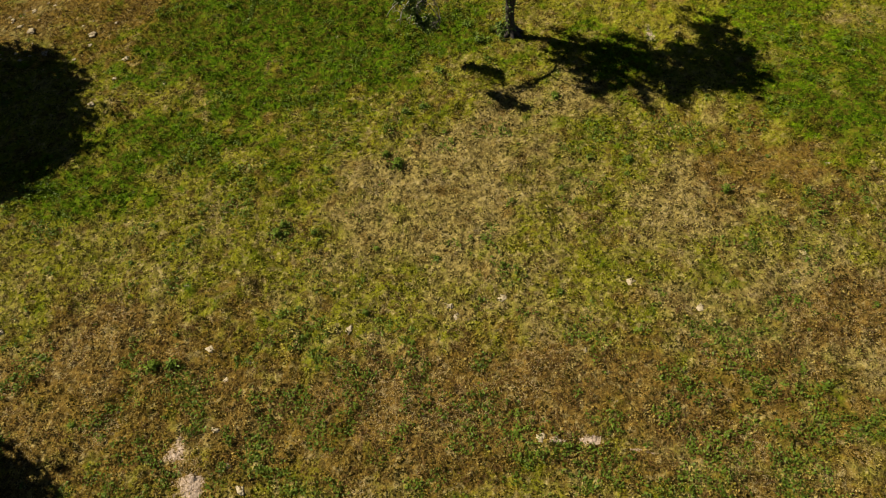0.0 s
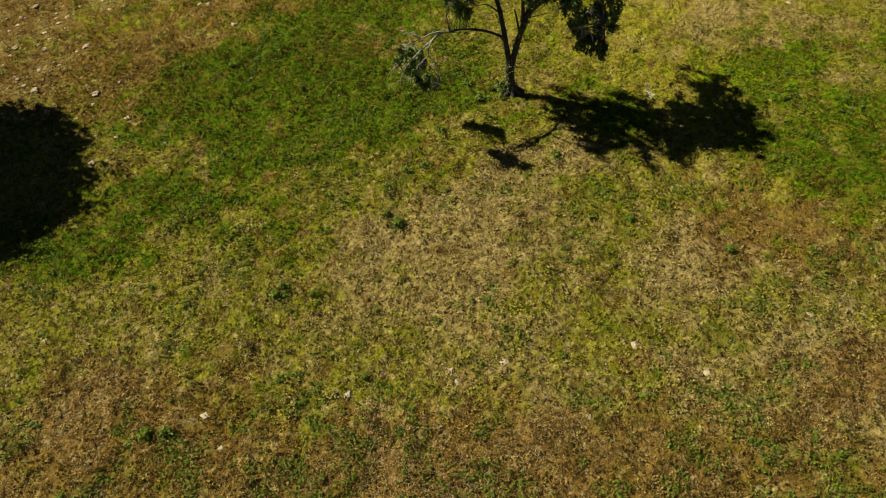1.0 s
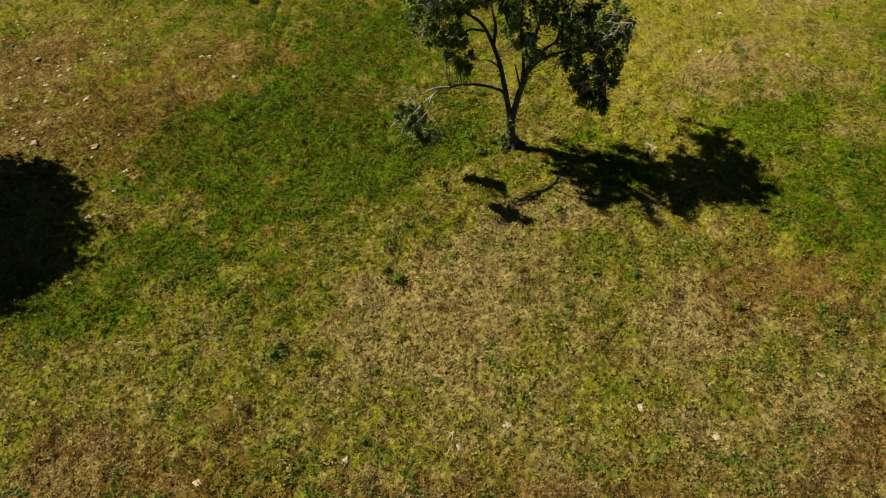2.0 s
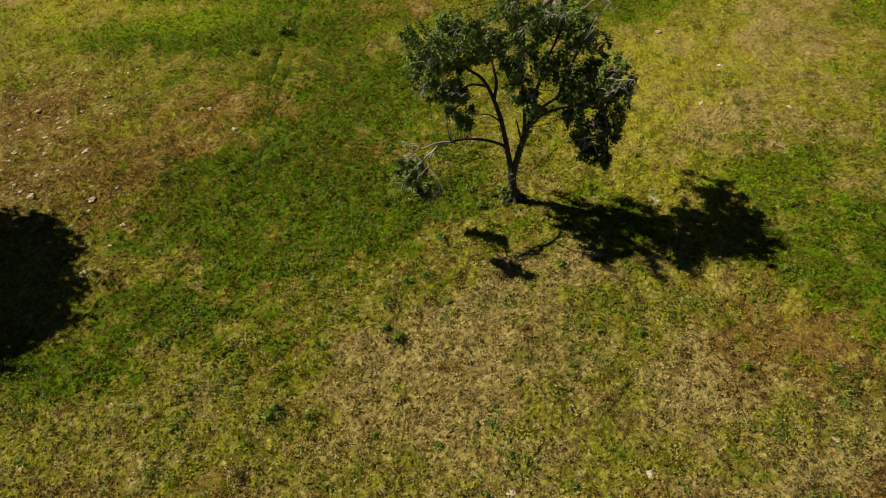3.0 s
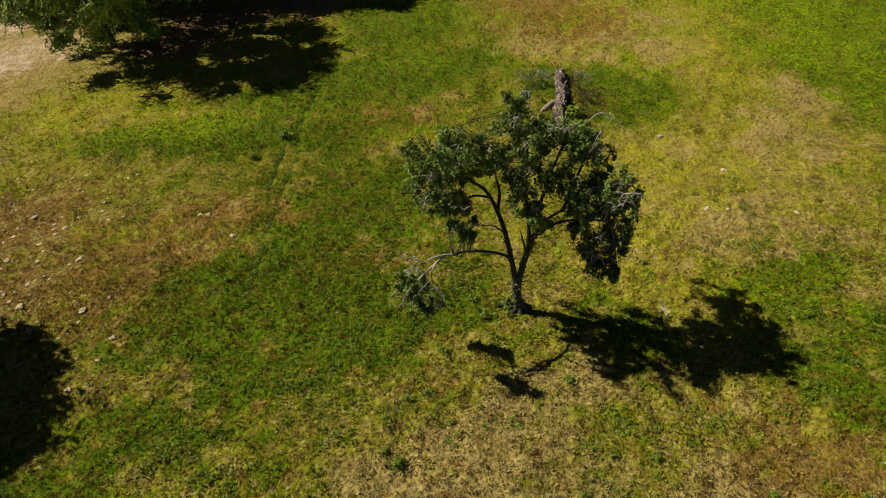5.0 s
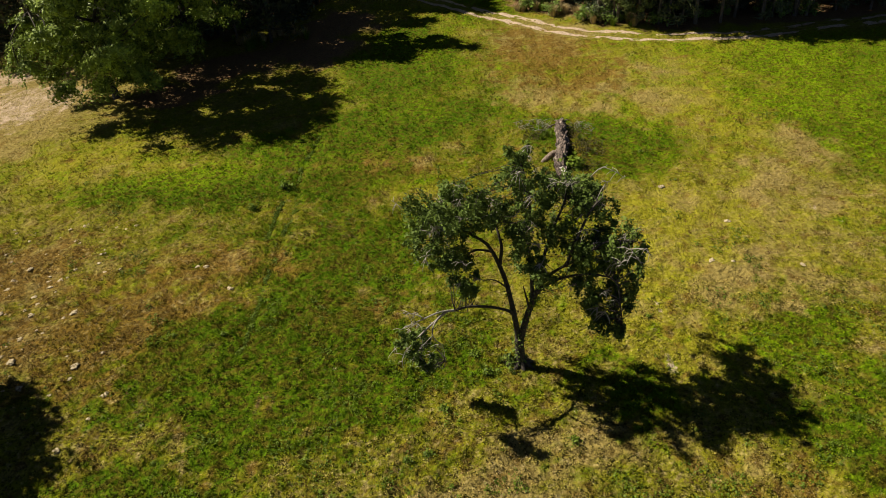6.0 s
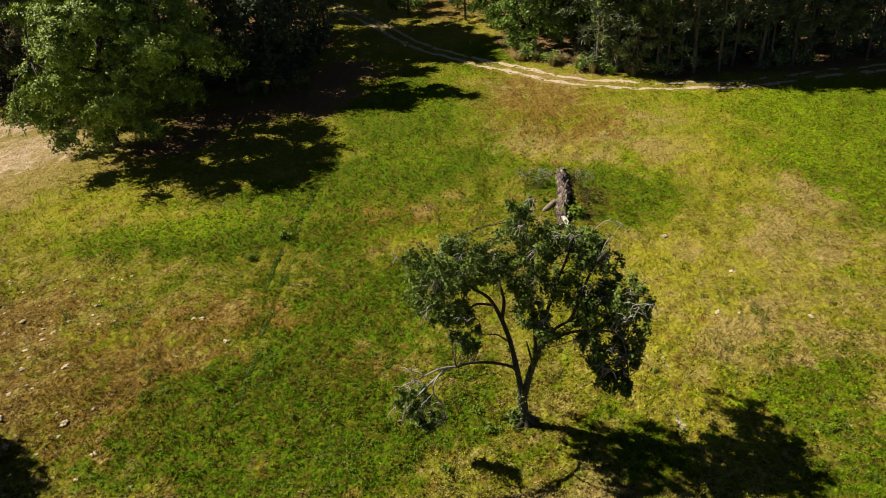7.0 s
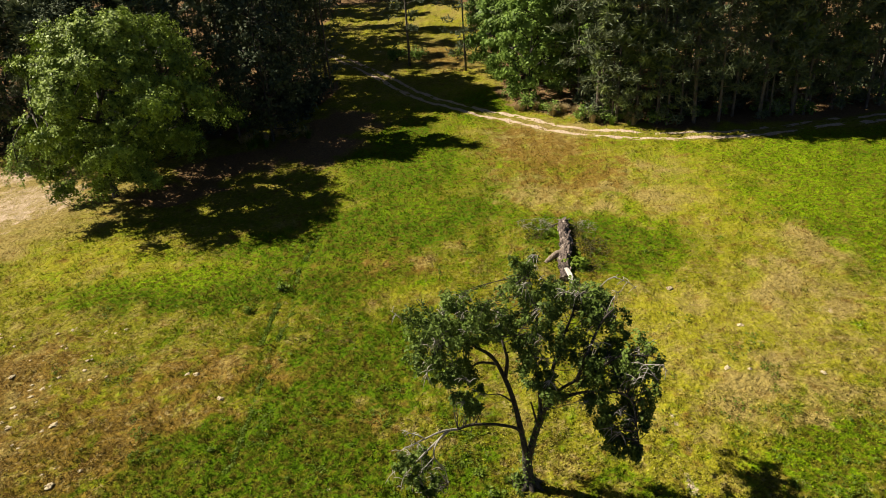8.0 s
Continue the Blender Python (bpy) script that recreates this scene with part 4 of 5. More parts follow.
    # bare grey branches
    tips = [
        [(0.62, 18.85, 3.95), (0.3, 18.7, 4.05), (-0.07, 18.3, 4.0), (-0.2, 18.1, 3.6), (0.1, 18.0, 3.1), (0.15, 18.0, 2.5)],
        [(0.62, 18.85, 3.95), (0.1, 18.6, 4.15), (-0.42, 18.4, 4.1), (-1.0, 18.2, 4.0), (-1.35, 18.2, 3.8)],
        [(0.3, 18.7, 4.05), (-0.3, 18.2, 3.9), (-0.8, 17.9, 3.6), (-1.2, 17.8, 3.1), (-1.3, 17.8, 2.6)],
        [(-0.42, 18.4, 4.1), (-0.8, 18.4, 4.35), (-1.1, 18.4, 4.4)],
        [(-0.2, 18.1, 3.6), (-0.6, 17.9, 3.3), (-0.9, 17.9, 2.8)],
        [(-0.8, 17.9, 3.6), (-1.25, 17.9, 3.5), (-1.5, 18.0, 3.2)],
        [(-0.2, 20.7, 6.7), (-0.8, 20.8, 6.9), (-1.2, 20.9, 7.2)],
        [(5.2, 20.0, 8.0), (5.5, 19.9, 8.35), (5.95, 19.8, 8.2), (6.2, 19.7, 8.0)],
        [(5.6, 18.2, 6.5), (6.0, 17.9, 6.6), (6.3, 17.7, 6.2)],
        [(6.0, 17.9, 6.6), (6.4, 17.7, 6.7), (6.6, 17.6, 6.4)],
        [(0.9, 20.3, 6.7), (0.4, 20.0, 6.6), (-0.2, 19.9, 6.4)],
        [(0.9, 20.3, 6.7), (0.5, 19.8, 6.2), (0.2, 19.7, 5.7)],
    ]
    for c, r in clumps[::2]:
        a = c + Vector((3.0, 20.0, z0))
        out = Vector((pyr.uniform(-1, 1), pyr.uniform(-1, 0.3), pyr.uniform(-0.2, 0.8))) * r[0]
        tips.append([tuple(a + out * 0.3), tuple(a + out * 0.7 + Vector((0, 0, 0.08))), tuple(a + out * 1.05)])
    for pts in tips:
        grey = Wood()
        line = limb(grey, [to(p) for p in pts], 0.052 if len(pts) > 4 else 0.018, 0.007, 5, 4, 0.08, pyr)
        for _ in range(9):
            a = line[pyr.randrange(len(line) // 3, len(line))]
            grow = Vector((pyr.uniform(-0.35, 0.25), pyr.uniform(-0.25, 0.25), pyr.uniform(-0.4, 0.12)))
            grey.tube(bend([a, a + grow * 0.5 + Vector((0, 0, 0.05)), a + grow], 2), [0.013, 0.011, 0.009, 0.008, 0.005], 4, 0, pyr)
        part("dead_branch", grey.mesh("oak_dead_branch", M_DEAD), root, "bare grey dead twigs")
    return tagged(root, "small forked oak with sparse dark leaves standing alone in the meadow", "tree")


make_lone_oak()


# ---- trees of the wood ----
def make_broad_tree(name, seed, height, spread, low, mat, leaf, twigs, leaves, clump_count, trunk_r, lump=0.24, lean=(0, 0), ragged=0.0):
    """A round-crowned tree; its crown begins at the height low."""
    rng, pyr = np.random.default_rng(seed), random.Random(seed)
    root = new(name)
    wood, anchors = Wood(), []
    top = Vector((lean[0] + rng.normal() * 0.3, lean[1] + rng.normal() * 0.3, height * 0.8))
    stem = limb(wood, [(0, 0, -0.3), (0, 0, 0.6), (rng.normal() * 0.15, rng.normal() * 0.15, height * 0.35), top], trunk_r, trunk_r * 0.15, 9, 5, 0.08, pyr)
    anchors += stem[4:]
    for k in range(9):
        a = k * 2.4 + rng.uniform(0, 0.6)
        z = height * (0.18 + 0.06 * k)
        reach = spread * (0.75 - 0.045 * k) * rng.uniform(0.8, 1.1)
        start = min(stem, key=lambda p: abs(p.z - z))
        out = Vector((math.cos(a), math.sin(a), 0))
        line = limb(wood, [start, start + out * reach * 0.5 + Vector((0, 0, height * 0.08)), start + out * reach + Vector((0, 0, height * 0.13))], trunk_r * (0.5 - 0.03 * k), 0.04, 6, 4, 0.06, pyr)
        anchors += line[2:]
    clumps = []
    for k in range(clump_count):
        a = k * 2.39996 + rng.uniform(-0.3, 0.3)
        v = (k + 0.5) / clump_count
        z = low + (height - low) * (v ** 0.85)
        u = (z - low) / (height - low)
        wide = spread * math.sqrt(max(0.0, 1 - abs(2 * (u - 0.42) / 1.2) ** 2.4)) * rng.uniform(0.62 - 0.1 * ragged, 1.0 + 0.06 * ragged)
        if ragged and k % 3 == 0:
            wide *= 0.5
        r = spread * lump * rng.uniform(0.8 - 0.2 * ragged, 1.3 + 0.2 * ragged)
        clumps.append(((lean[0] * min(1, u * 2.2) + math.cos(a) * wide * 0.88, lean[1] * min(1, u * 2.2) + math.sin(a) * wide * 0.88, z), (r, r, r * (0.75 - 0.17 * ragged))))
    spots, ways = twigs_and_spots(wood, anchors, clumps, twigs, leaves, rng, leaf * 0.6, 0.07, 0.3, 0.6, False)
    ways = ways + 1.2 * (spots - (lean[0] * 0.8, lean[1] * 0.8, low + 0.4 * (height - low))) / spread
    part("trunk", wood.mesh(name + "_trunk", M_OAK_BARK), root)
    part("crown", leaves_mesh(name + "_crown", spots, mat, leaf, rng, 0.62, 0.25, 0.35, ways, 1.0, 0.15), root)
    return root


def make_pine(seed, height, crown_from, spread, tufts, needle=M_NEEDLE):
    rng, pyr = np.random.default_rng(seed), random.Random(seed)
    root = new("pine_tree")
    wood, spots, sizes = Wood(), [], []
    r = 0.0085 * height
    stem = limb(wood, [(0, 0, -0.3), (rng.normal() * 0.1, rng.normal() * 0.1, height * 0.5), (rng.normal() * 0.25, rng.normal() * 0.25, height)], r, 0.03, 6, 3, 0.05, pyr)
    boughs = int(height * 2.4)
    for k in range(boughs):
        u = k / boughs
        z = height * (crown_from + (1 - crown_from) * u)
        near = min(stem, key=lambda p: abs(p.z - z))
        start = Vector((near.x, near.y, z))
        a = k * 2.4 + rng.uniform(-0.4, 0.4)
        reach = spread * (1.05 - 0.75 * u ** 2.2) * rng.uniform(0.55, 1.1) * min(1.0, 0.45 + 2.5 * u)
        end = start + Vector((math.cos(a) * reach, math.sin(a) * reach, reach * rng.uniform(-0.15, 0.35)))
        mid = start.lerp(end, 0.5) - Vector((0, 0, 0.1 * reach))
        if k % 2 == 0:
            wood.tube([start, end], [0.035, 0.01], 3, 0, pyr)
        m = int(tufts * rng.uniform(0.5, 1.4))
        t = np.clip(1.03 - 0.5 * rng.random(m) ** 1.6, 0.3, 1.05)[:, None]
        on = np.array(start) * (1 - t) ** 2 + np.array(mid) * 2 * t * (1 - t) + np.array(end) * t ** 2
        spots.append(on + rng.normal(size=(m, 3)) * (0.24, 0.24, 0.13) * (0.6 + 0.22 * reach))
        # needles oversized high in the crown, out of view, to block sun from the wood
        sizes.append(np.full(m, 0.4 + 1.5 * max(0.0, u - 0.42)))
    for k in range(6):
        z = height * rng.uniform(0.03, max(0.06, crown_from))
        a = rng.uniform(0, 6.3)
        wood.tube([(0, 0, z), (math.cos(a) * 0.5, math.sin(a) * 0.5, z + 0.05), (math.cos(a) * rng.uniform(0.7, 1.4), math.sin(a), z - 0.1)], [0.02, 0.015, 0.006], 4, 0, pyr)
    part("trunk", wood.mesh("pine_trunk", M_PINE_BARK), root)
    part("crown", needles_mesh("pine_crown", np.concatenate(spots), needle, np.concatenate(sizes), rng), root)
    return tagged(root, "tall slender pine with a straight trunk at the wood's edge", "tree", "pines of the wood")


def stand(ob, x, y, turn=0.0, size=1.0, lift=1.0):
    """Where a thing stands on the ground."""
    return pose(x, y, ground_at(x, y), 0, 0, turn) @ Matrix.Diagonal((size, size, size * lift, 1))


def settle(ob, x, y, turn=0.0):
    ob.matrix_basis = pose(x, y, ground_at(x, y), 0, 0, turn)


big = make_broad_tree("broadleaf_tree", 21, 12.5, 7.6, 1.5, M_BROAD_LEAF, 0.155, 27, 64, 116, 0.36, 0.168, (2.6, -0.8), 1.0)
settle(big, -22.1, 50.1, 0)
tagged(big, "large round-crowned broadleaf tree with bright green leaves at the meadow's edge", "tree")

# trees beside the view, known by their shadows on the meadow
beside = make_broad_tree("shade_tree", 33, 11.0, 4.9, 3.2, M_BROAD_LEAF, 0.4, 16, 19, 70, 0.3, 0.3)
settle(beside, -26.0, 19.9, 0)
tagged(beside, "leafy broadleaf tree shading the stony side of the meadow", "tree", "trees beside the meadow")
copy_thing(beside, stand(beside, -22.0, 3.4, 130, 0.9))

edge_a = make_broad_tree("edge_tree", 41, 12.0, 3.6, 0.9, M_EDGE_LEAF, 0.26, 18, 17, 46, 0.17, 0.27)
tagged(edge_a, "slender broadleaf tree with light green leaves at the wood's edge", "tree", "broadleaf trees of the wood")
edge_b = make_broad_tree("edge_tree", 42, 9.5, 3.2, 0.6, M_EDGE_LEAF, 0.26, 18, 17, 38, 0.14, 0.27)
tagged(edge_b, "slender broadleaf tree with light green leaves at the wood's edge", "tree", "broadleaf trees of the wood")
settle(edge_a, 13.0, 66.0, 10)
settle(edge_b, 10.2, 64.5, 70)
# trees in the leaf colour darkened for shade
dark_tree = make_broad_tree("broadleaf_tree", 43, 12.5, 4.2, 0.8, M_SHADE_DARKENED_LEAF, 0.25, 15, 9, 60, 0.2, 0.27)
tagged(dark_tree, "broadleaf tree in the wood, its leaf colour darkened for shade", "tree", "broadleaf trees of the wood")
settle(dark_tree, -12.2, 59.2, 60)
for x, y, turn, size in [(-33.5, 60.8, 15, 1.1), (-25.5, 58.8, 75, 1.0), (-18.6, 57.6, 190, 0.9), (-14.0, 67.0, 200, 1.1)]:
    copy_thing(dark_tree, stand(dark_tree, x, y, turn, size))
for x, y, turn, size, which in [(15.5, 70, 50, 1.1, edge_a), (9.5, 72, 120, 1.05, edge_b), (12.0, 80, 300, 1.2, edge_a), (16.5, 62.5, 200, 0.9, edge_b), (8.3, 75.5, 250, 1.05, edge_b)]:
    copy_thing(which, stand(which, x, y, turn, size))

pines = [make_pine(60, 17, 0.12, 3.1, 24), make_pine(61, 15, 0.06, 2.9, 25), make_pine(62, 11, 0.03, 2.7, 26), make_pine(63, 19, 0.2, 3.3, 22)]


def plant_wood():
    rng = random.Random(17)
    placed = [(-0.6, 81.0), (5.3, 76.8), (13.0, 66.0), (10.2, 64.5), (-13.0, 66.0), (-17.5, 62.0)]
    settle(pines[3], -0.6, 81.0, 0)
    settle(pines[0], 5.3, 76.8, 40)
    free = [pines[1], pines[2]]
    count = 0
    for trial in range(9000):
        x, y = rng.uniform(-62, 74), rng.uniform(54, 134)
        xs, ys = np.array([x]), np.array([y])
        deep = max(float(left_wood(xs, ys)[0]), float(right_wood(xs, ys)[0]))
        if deep < 0.7 or deep > 26 or float(line_distance(xs, ys, ROAD)[0]) < 2.1:
            continue
        if -12.5 < x < -5 and 62.5 < y < 70.5:
            continue
        gap = 2.4 if deep < 7 else 4.2
        if x < -40 or x > 62:
            gap = 5.5
        if any((x - a) ** 2 + (y - b) ** 2 < gap * gap for a, b in placed):
            continue
        placed.append((x, y))
        kind = pines[rng.choice((0, 1, 2, 2, 3))] if deep > 3 else pines[rng.choice((1, 1, 2, 0, 3))]
        if x < 0:
            kind = pines[rng.choice((0, 0, 1, 3, 3))]
        size = rng.uniform(0.82, 1.12)
        if free:
            settle(free.pop(), x, y, rng.uniform(0, 360))
        else:
            copy_thing(kind, stand(kind, x, y, rng.uniform(0, 360), size, rng.uniform(0.92, 1.1)))
        count += 1
        if count >= 205:
            break

    # tall pines along the shady side of the glade
    for x, y, size in [(-12.2, 61.0, 0.9), (-8.4, 72.6, 0.9), (-9.2, 76.3, 0.95), (-9.9, 80.2, 0.9), (-13.2, 98.0, 1.2), (-13.0, 105.0, 1.2), (-15.0, 59.6, 0.85), (-20.4, 60.4, 0.95), (-27.0, 60.8, 0.95), (-38.0, 61.5, 1.0), (-41.5, 64.5, 0.9), (-35.5, 64.5, 0.95), (-31.0, 64.0, 0.9), (-33.5, 68.0, 1.0), (-23.5, 64.2, 0.9), (-38.5, 68.5, 1.0), (-29.5, 60.2, 0.75)]:
        kind = pines[rng.choice((0, 3, 0) if x > -21 else (1, 1, 2))]
        copy_thing(kind, stand(kind, x, y, rng.uniform(0, 360), size, rng.uniform(0.98, 1.08)))

    # the dense rows behind them
    for x, y in [(-10.5, 74.5), (-11.0, 78.2), (-12.5, 70.8), (-14.5, 73.5), (-15.0, 78.0)]:
        copy_thing(pines[1], stand(pines[1], x, y, rng.uniform(0, 360), rng.uniform(1.05, 1.2)))

    # the close front of the wood along the track
    for k in range(19):
        x = 14.5 + 1.5 * k + rng.uniform(-0.5, 0.5)
        y = float(np.interp(x, [12.5, 14.7, 20.4, 29.4, 36.7, 48], [60.4, 57.6, 55.2, 55.0, 55.3, 57.0])) + rng.uniform(0.0, 1.3)
        kind = pines[(3, 0, 1, 3, 2)[k % 5]]
        copy_thing(kind, stand(kind, x, y, rng.uniform(0, 360), rng.uniform(1.02, 1.2), rng.uniform(0.95, 1.1)))


plant_wood()

young = tagged(make_pine(64, 9.5, 0.12, 2.0, 30, M_YOUNG_LIT_NEEDLE), "young pine at the wood's edge, needles coloured yellow-green as sunlit", "tree", "young pines at the wood's edge")
settle(young, 15.7, 57.4, 20)
for x, y, turn, size in [(17.4, 56.4, 140, 0.85), (18.9, 55.9, 260, 0.75), (33.5, 55.4, 80, 0.7), (29.8, 55.6, 300, 0.8)]:
    copy_thing(young, stand(young, x, y, turn, size))


def make_bush(seed, mat, r, h, leaf, count, draw=False):
    rng = np.random.default_rng(seed)
    root = new("bush")
    wood = Wood()
    pyr = random.Random(seed)
    anchors = []
    for k in range(6):
        a = k * 1.05
        anchors += limb(wood, [(0, 0, -0.1), (math.cos(a) * r * 0.2, math.sin(a) * r * 0.2, h * 0.3), (math.cos(a) * r * 0.5, math.sin(a) * r * 0.5, h * 0.6)], 0.035 * r + 0.006, 0.008, 3, 2, 0, pyr)
    clumps = [((rng.normal() * r * 0.4, rng.normal() * r * 0.4, h * rng.uniform(0.2, 0.8)), (r * 0.4, r * 0.4, h * 0.26)) for _ in range(9 if r > 1 else 5)]
    spots, ways = twigs_and_spots(wood, anchors, clumps, 8, count, rng, leaf * 0.7, 0.02 * r + 0.004, 0.25, 0.45, draw)
    part("stem", wood.mesh("bush_stem", M_OAK_BARK), root)
    part("foliage", leaves_mesh("bush_foliage", spots, mat, leaf, rng, 0.6, 0.1, 0.35, ways), root)
    return root


wood_bush = tagged(make_bush(70, M_EDGE_LEAF, 1.5, 1.9, 0.2, 9), "leafy green bush at the edge of the wood", "bush", "bushes of the wood")
settle(wood_bush, 9.8, 62.2)


def plant_bushes():
    rng = random.Random(23)
    spots = [(8.9, 66), (11.5, 60.6), (13.8, 58.6), (0.5, 83.8), (-2, 84), (4.8, 82), (7.6, 79), (16.8, 57.4), (-11.5, 68), (-16, 63)]
    for k in range(26):
        x = rng.uniform(14, 60)
        spots.append((x, float(np.interp(x, [8, 12.5, 14.7, 20.4, 29.4, 36.7, 48, 80], [63.3, 60.0, 57.2, 55.0, 54.8, 55.1, 57, 64])) + rng.uniform(0.6, 3)))
    for k in range(16):
        x = rng.uniform(-50, -14)
        spots.append((x, float(np.interp(x, [-80, -34, -20, -14], [66, 61, 59, 63])) + rng.uniform(0.3, 3)))
    for x, y in spots:
        copy_thing(wood_bush, stand(wood_bush, x, y, rng.uniform(0, 360), rng.uniform(0.5, 1.1), rng.uniform(0.7, 1.2)))


plant_bushes()


def plant_undergrowth():
    rng = random.Random(29)
    # added thickets, leaves darkened, standing in for the black shade between the trunks
    thicket = tagged(make_bush(71, M_SHADE_DARKENED_LEAF, 1.6, 2.4, 0.26, 10), "leafy thicket darkened for shade, added to fill gaps between trunks", "bush", "thickets in the wood")
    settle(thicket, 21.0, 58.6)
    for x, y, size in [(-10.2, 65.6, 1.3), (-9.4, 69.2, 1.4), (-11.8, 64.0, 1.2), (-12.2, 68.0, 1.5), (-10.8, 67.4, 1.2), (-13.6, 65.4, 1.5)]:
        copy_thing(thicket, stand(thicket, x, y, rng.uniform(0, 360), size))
    for k in range(64):
        if k < 44:
            x = rng.uniform(15, 52)
            y = float(np.interp(x, [8, 12.5, 14.7, 20.4, 29.4, 36.7, 48, 80], [65.3, 62.0, 59.4, 57.4, 57.2, 57.5, 59.4, 66])) + rng.uniform(0, 6)
        else:
            x = rng.uniform(-46, -13)
            y = float(np.interp(x, [-80, -34, -20, -14, -9], [67, 62, 60.5, 64.5, 72])) + rng.uniform(0, 6)
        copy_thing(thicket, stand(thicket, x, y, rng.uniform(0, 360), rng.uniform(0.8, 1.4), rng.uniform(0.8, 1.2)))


plant_undergrowth()


def make_grass_clump(seed, mat):
    """A tall tuft of long arching blades."""
    rng = np.random.default_rng(seed)
    n = 150
    a, lean = rng.uniform(0, 2 * np.pi, n), rng.uniform(0.05, 0.75, n)
    tall = rng.uniform(0.45, 1.0, n)
    out = np.stack([np.cos(a), np.sin(a), np.zeros(n)], 1)
    side = np.stack([-np.sin(a), np.cos(a), np.zeros(n)], 1) * 0.016
    root = out * rng.uniform(0, 0.2, (n, 1)) + (0, 0, -0.03)
    knee = root + out * (lean * tall * 0.35)[:, None] + np.array((0, 0, 1)) * (tall * 0.6)[:, None]
    tip = root + out * (lean * tall)[:, None] + np.array((0, 0, 1)) * (tall * (1 - 0.4 * lean))[:, None]
    verts = np.stack([root - side, root + side, knee + side * 0.8, knee - side * 0.8, tip + side * 0.15, tip - side * 0.15], 1).reshape(-1, 3)
    i = 6 * np.arange(n)[:, None]
    faces = np.concatenate([i + (0, 1, 2, 3), i + (3, 2, 4, 5)])
    return new("grass_clump", mesh_of("grass_clump", verts, faces, mat))


def plant_clumps():
    rng = random.Random(47)
    pale = tagged(make_grass_clump(95, M_STALK), "tall clump of bleached dry grass at the edge of the wood", "grass clump", "tall grass by the wood")
    fresh = tagged(make_grass_clump(96, M_WEED), "tall clump of green grass at the edge of the wood", "grass clump", "tall grass by the wood")
    settle(pale, 12.4, 60.4)
    settle(fresh, 10.6, 61.6)
    for x, y, size in [(7.0, 38.7, 0.6), (7.2, 38.3, 0.5), (6.8, 38.3, 0.45), (9.3, 36.0, 0.45), (8.9, 37.6, 0.5), (6.6, 36.6, 0.4), (2.2, 20.3, 0.35), (1.5, 19.9, 0.3)]:
        copy_thing(fresh, stand(fresh, x, y, rng.uniform(0, 360), size))["label"] = "low clump of fresh green grass in the meadow"
    for k in range(46):
        x = rng.uniform(8.5, 17.5) if k < 26 else rng.uniform(-16, -9)
        y = float(np.interp(x, [8, 12.5, 14.7, 20.4], [63.0, 59.6, 56.9, 54.4])) + rng.uniform(-0.4, 1.4) if k < 26 else rng.uniform(57.5, 61.5)
        ob = pale if rng.random() < 0.6 else fresh
        copy_thing(ob, stand(ob, x, y, rng.uniform(0, 360), rng.uniform(0.5, 1.2)))


plant_clumps()


# ---- fallen trunk ----
def make_log():
    root = new("fallen_trunk")
    root.location = (7.45, 35.9, ground_at(7.45, 35.9))
    pyr = random.Random(4)

    def rugged(points, r0, r1, sides, ripple, name, mat, label=""):
        """A broken length of trunk with ridges and hollows."""
        wood = Wood()
        limb(wood, points, r0, r1, sides, 9, 0.0, pyr)
        me = wood.mesh(name, mat)
        for v in me.vertices:
            p = v.co
            swell = noise.noise(Vector((p.x * 3.2, p.y * 0.9, p.z * 3.2))) + 0.7 * noise.noise(Vector((p.x * 8, p.y * 3.5, p.z * 8))) + 0.4 * noise.noise(p * 13)
            v.co = p + Vector((p.x * 0.4, 0, p.z - 0.25)).normalized() * ripple * swell
        me.polygons.foreach_set("use_smooth", np.zeros(len(me.polygons), bool))
        return part(name, me, root, label)

    rugged([(0.66, 3.5, 0.34), (0.52, 2.7, 0.31), (0.34, 1.5, 0.26), (0.2, 0.5, 0.26)], 0.35, 0.31, 24, 0.2, "bark", M_LOG, "rotting grey-brown bark, split and peeling")
    rugged([(0.22, 0.75, 0.25), (-0.06, -0.5, 0.24), (-0.34, -1.6, 0.2), (-0.5, -2.45, 0.13)], 0.32, 0.25, 24, 0.2, "bark", M_LOG)
    rugged([(0.1, 0.4, 0.28), (-0.4, 0.1, 0.26), (-0.9, -0.3, 0.17), (-1.15, -0.5, 0.05)], 0.2, 0.1, 14, 0.08, "limb_stub", M_STUB, "weathered grey limb stub")
    rugged([(-0.3, -1.85, 0.3), (-0.2, -2.45, 0.27), (-0.05, -3.0, 0.1)], 0.19, 0.12, 12, 0.1, "broken_end", M_BLEACHED, "bleached splintered wood")
    for a, b, r in [((0.6, 3.4, 0.4), (1.35, 3.1, 0.2), 0.05), ((0.7, 3.5, 0.45), (1.2, 3.6, 0.5), 0.05), ((0.4, 3.5, 0.35), (-0.35, 3.4, 0.12), 0.06), ((0.1, 3.5, 0.25), (-0.75, 3.0, 0.03), 0.045), ((0.6, 3.6, 0.4), (0.35, 4.0, 0.35), 0.08), ((0.8, 3.6, 0.4), (1.0, 3.9, 0.2), 0.07)]:
        stick = Wood()
        a, b = Vector(a), Vector(b)
        limb(stick, [a, a.lerp(b, 0.5) + Vector((pyr.uniform(-0.1, 0.1), 0, 0.08)), b], r, r * 0.35, 6, 3, 0.1, pyr)
        part("root", stick.mesh("root", M_LOG), root, "broken bare root")
    return tagged(root, "rotting fallen tree trunk with a bleached broken end in the grass", "fallen trunk")


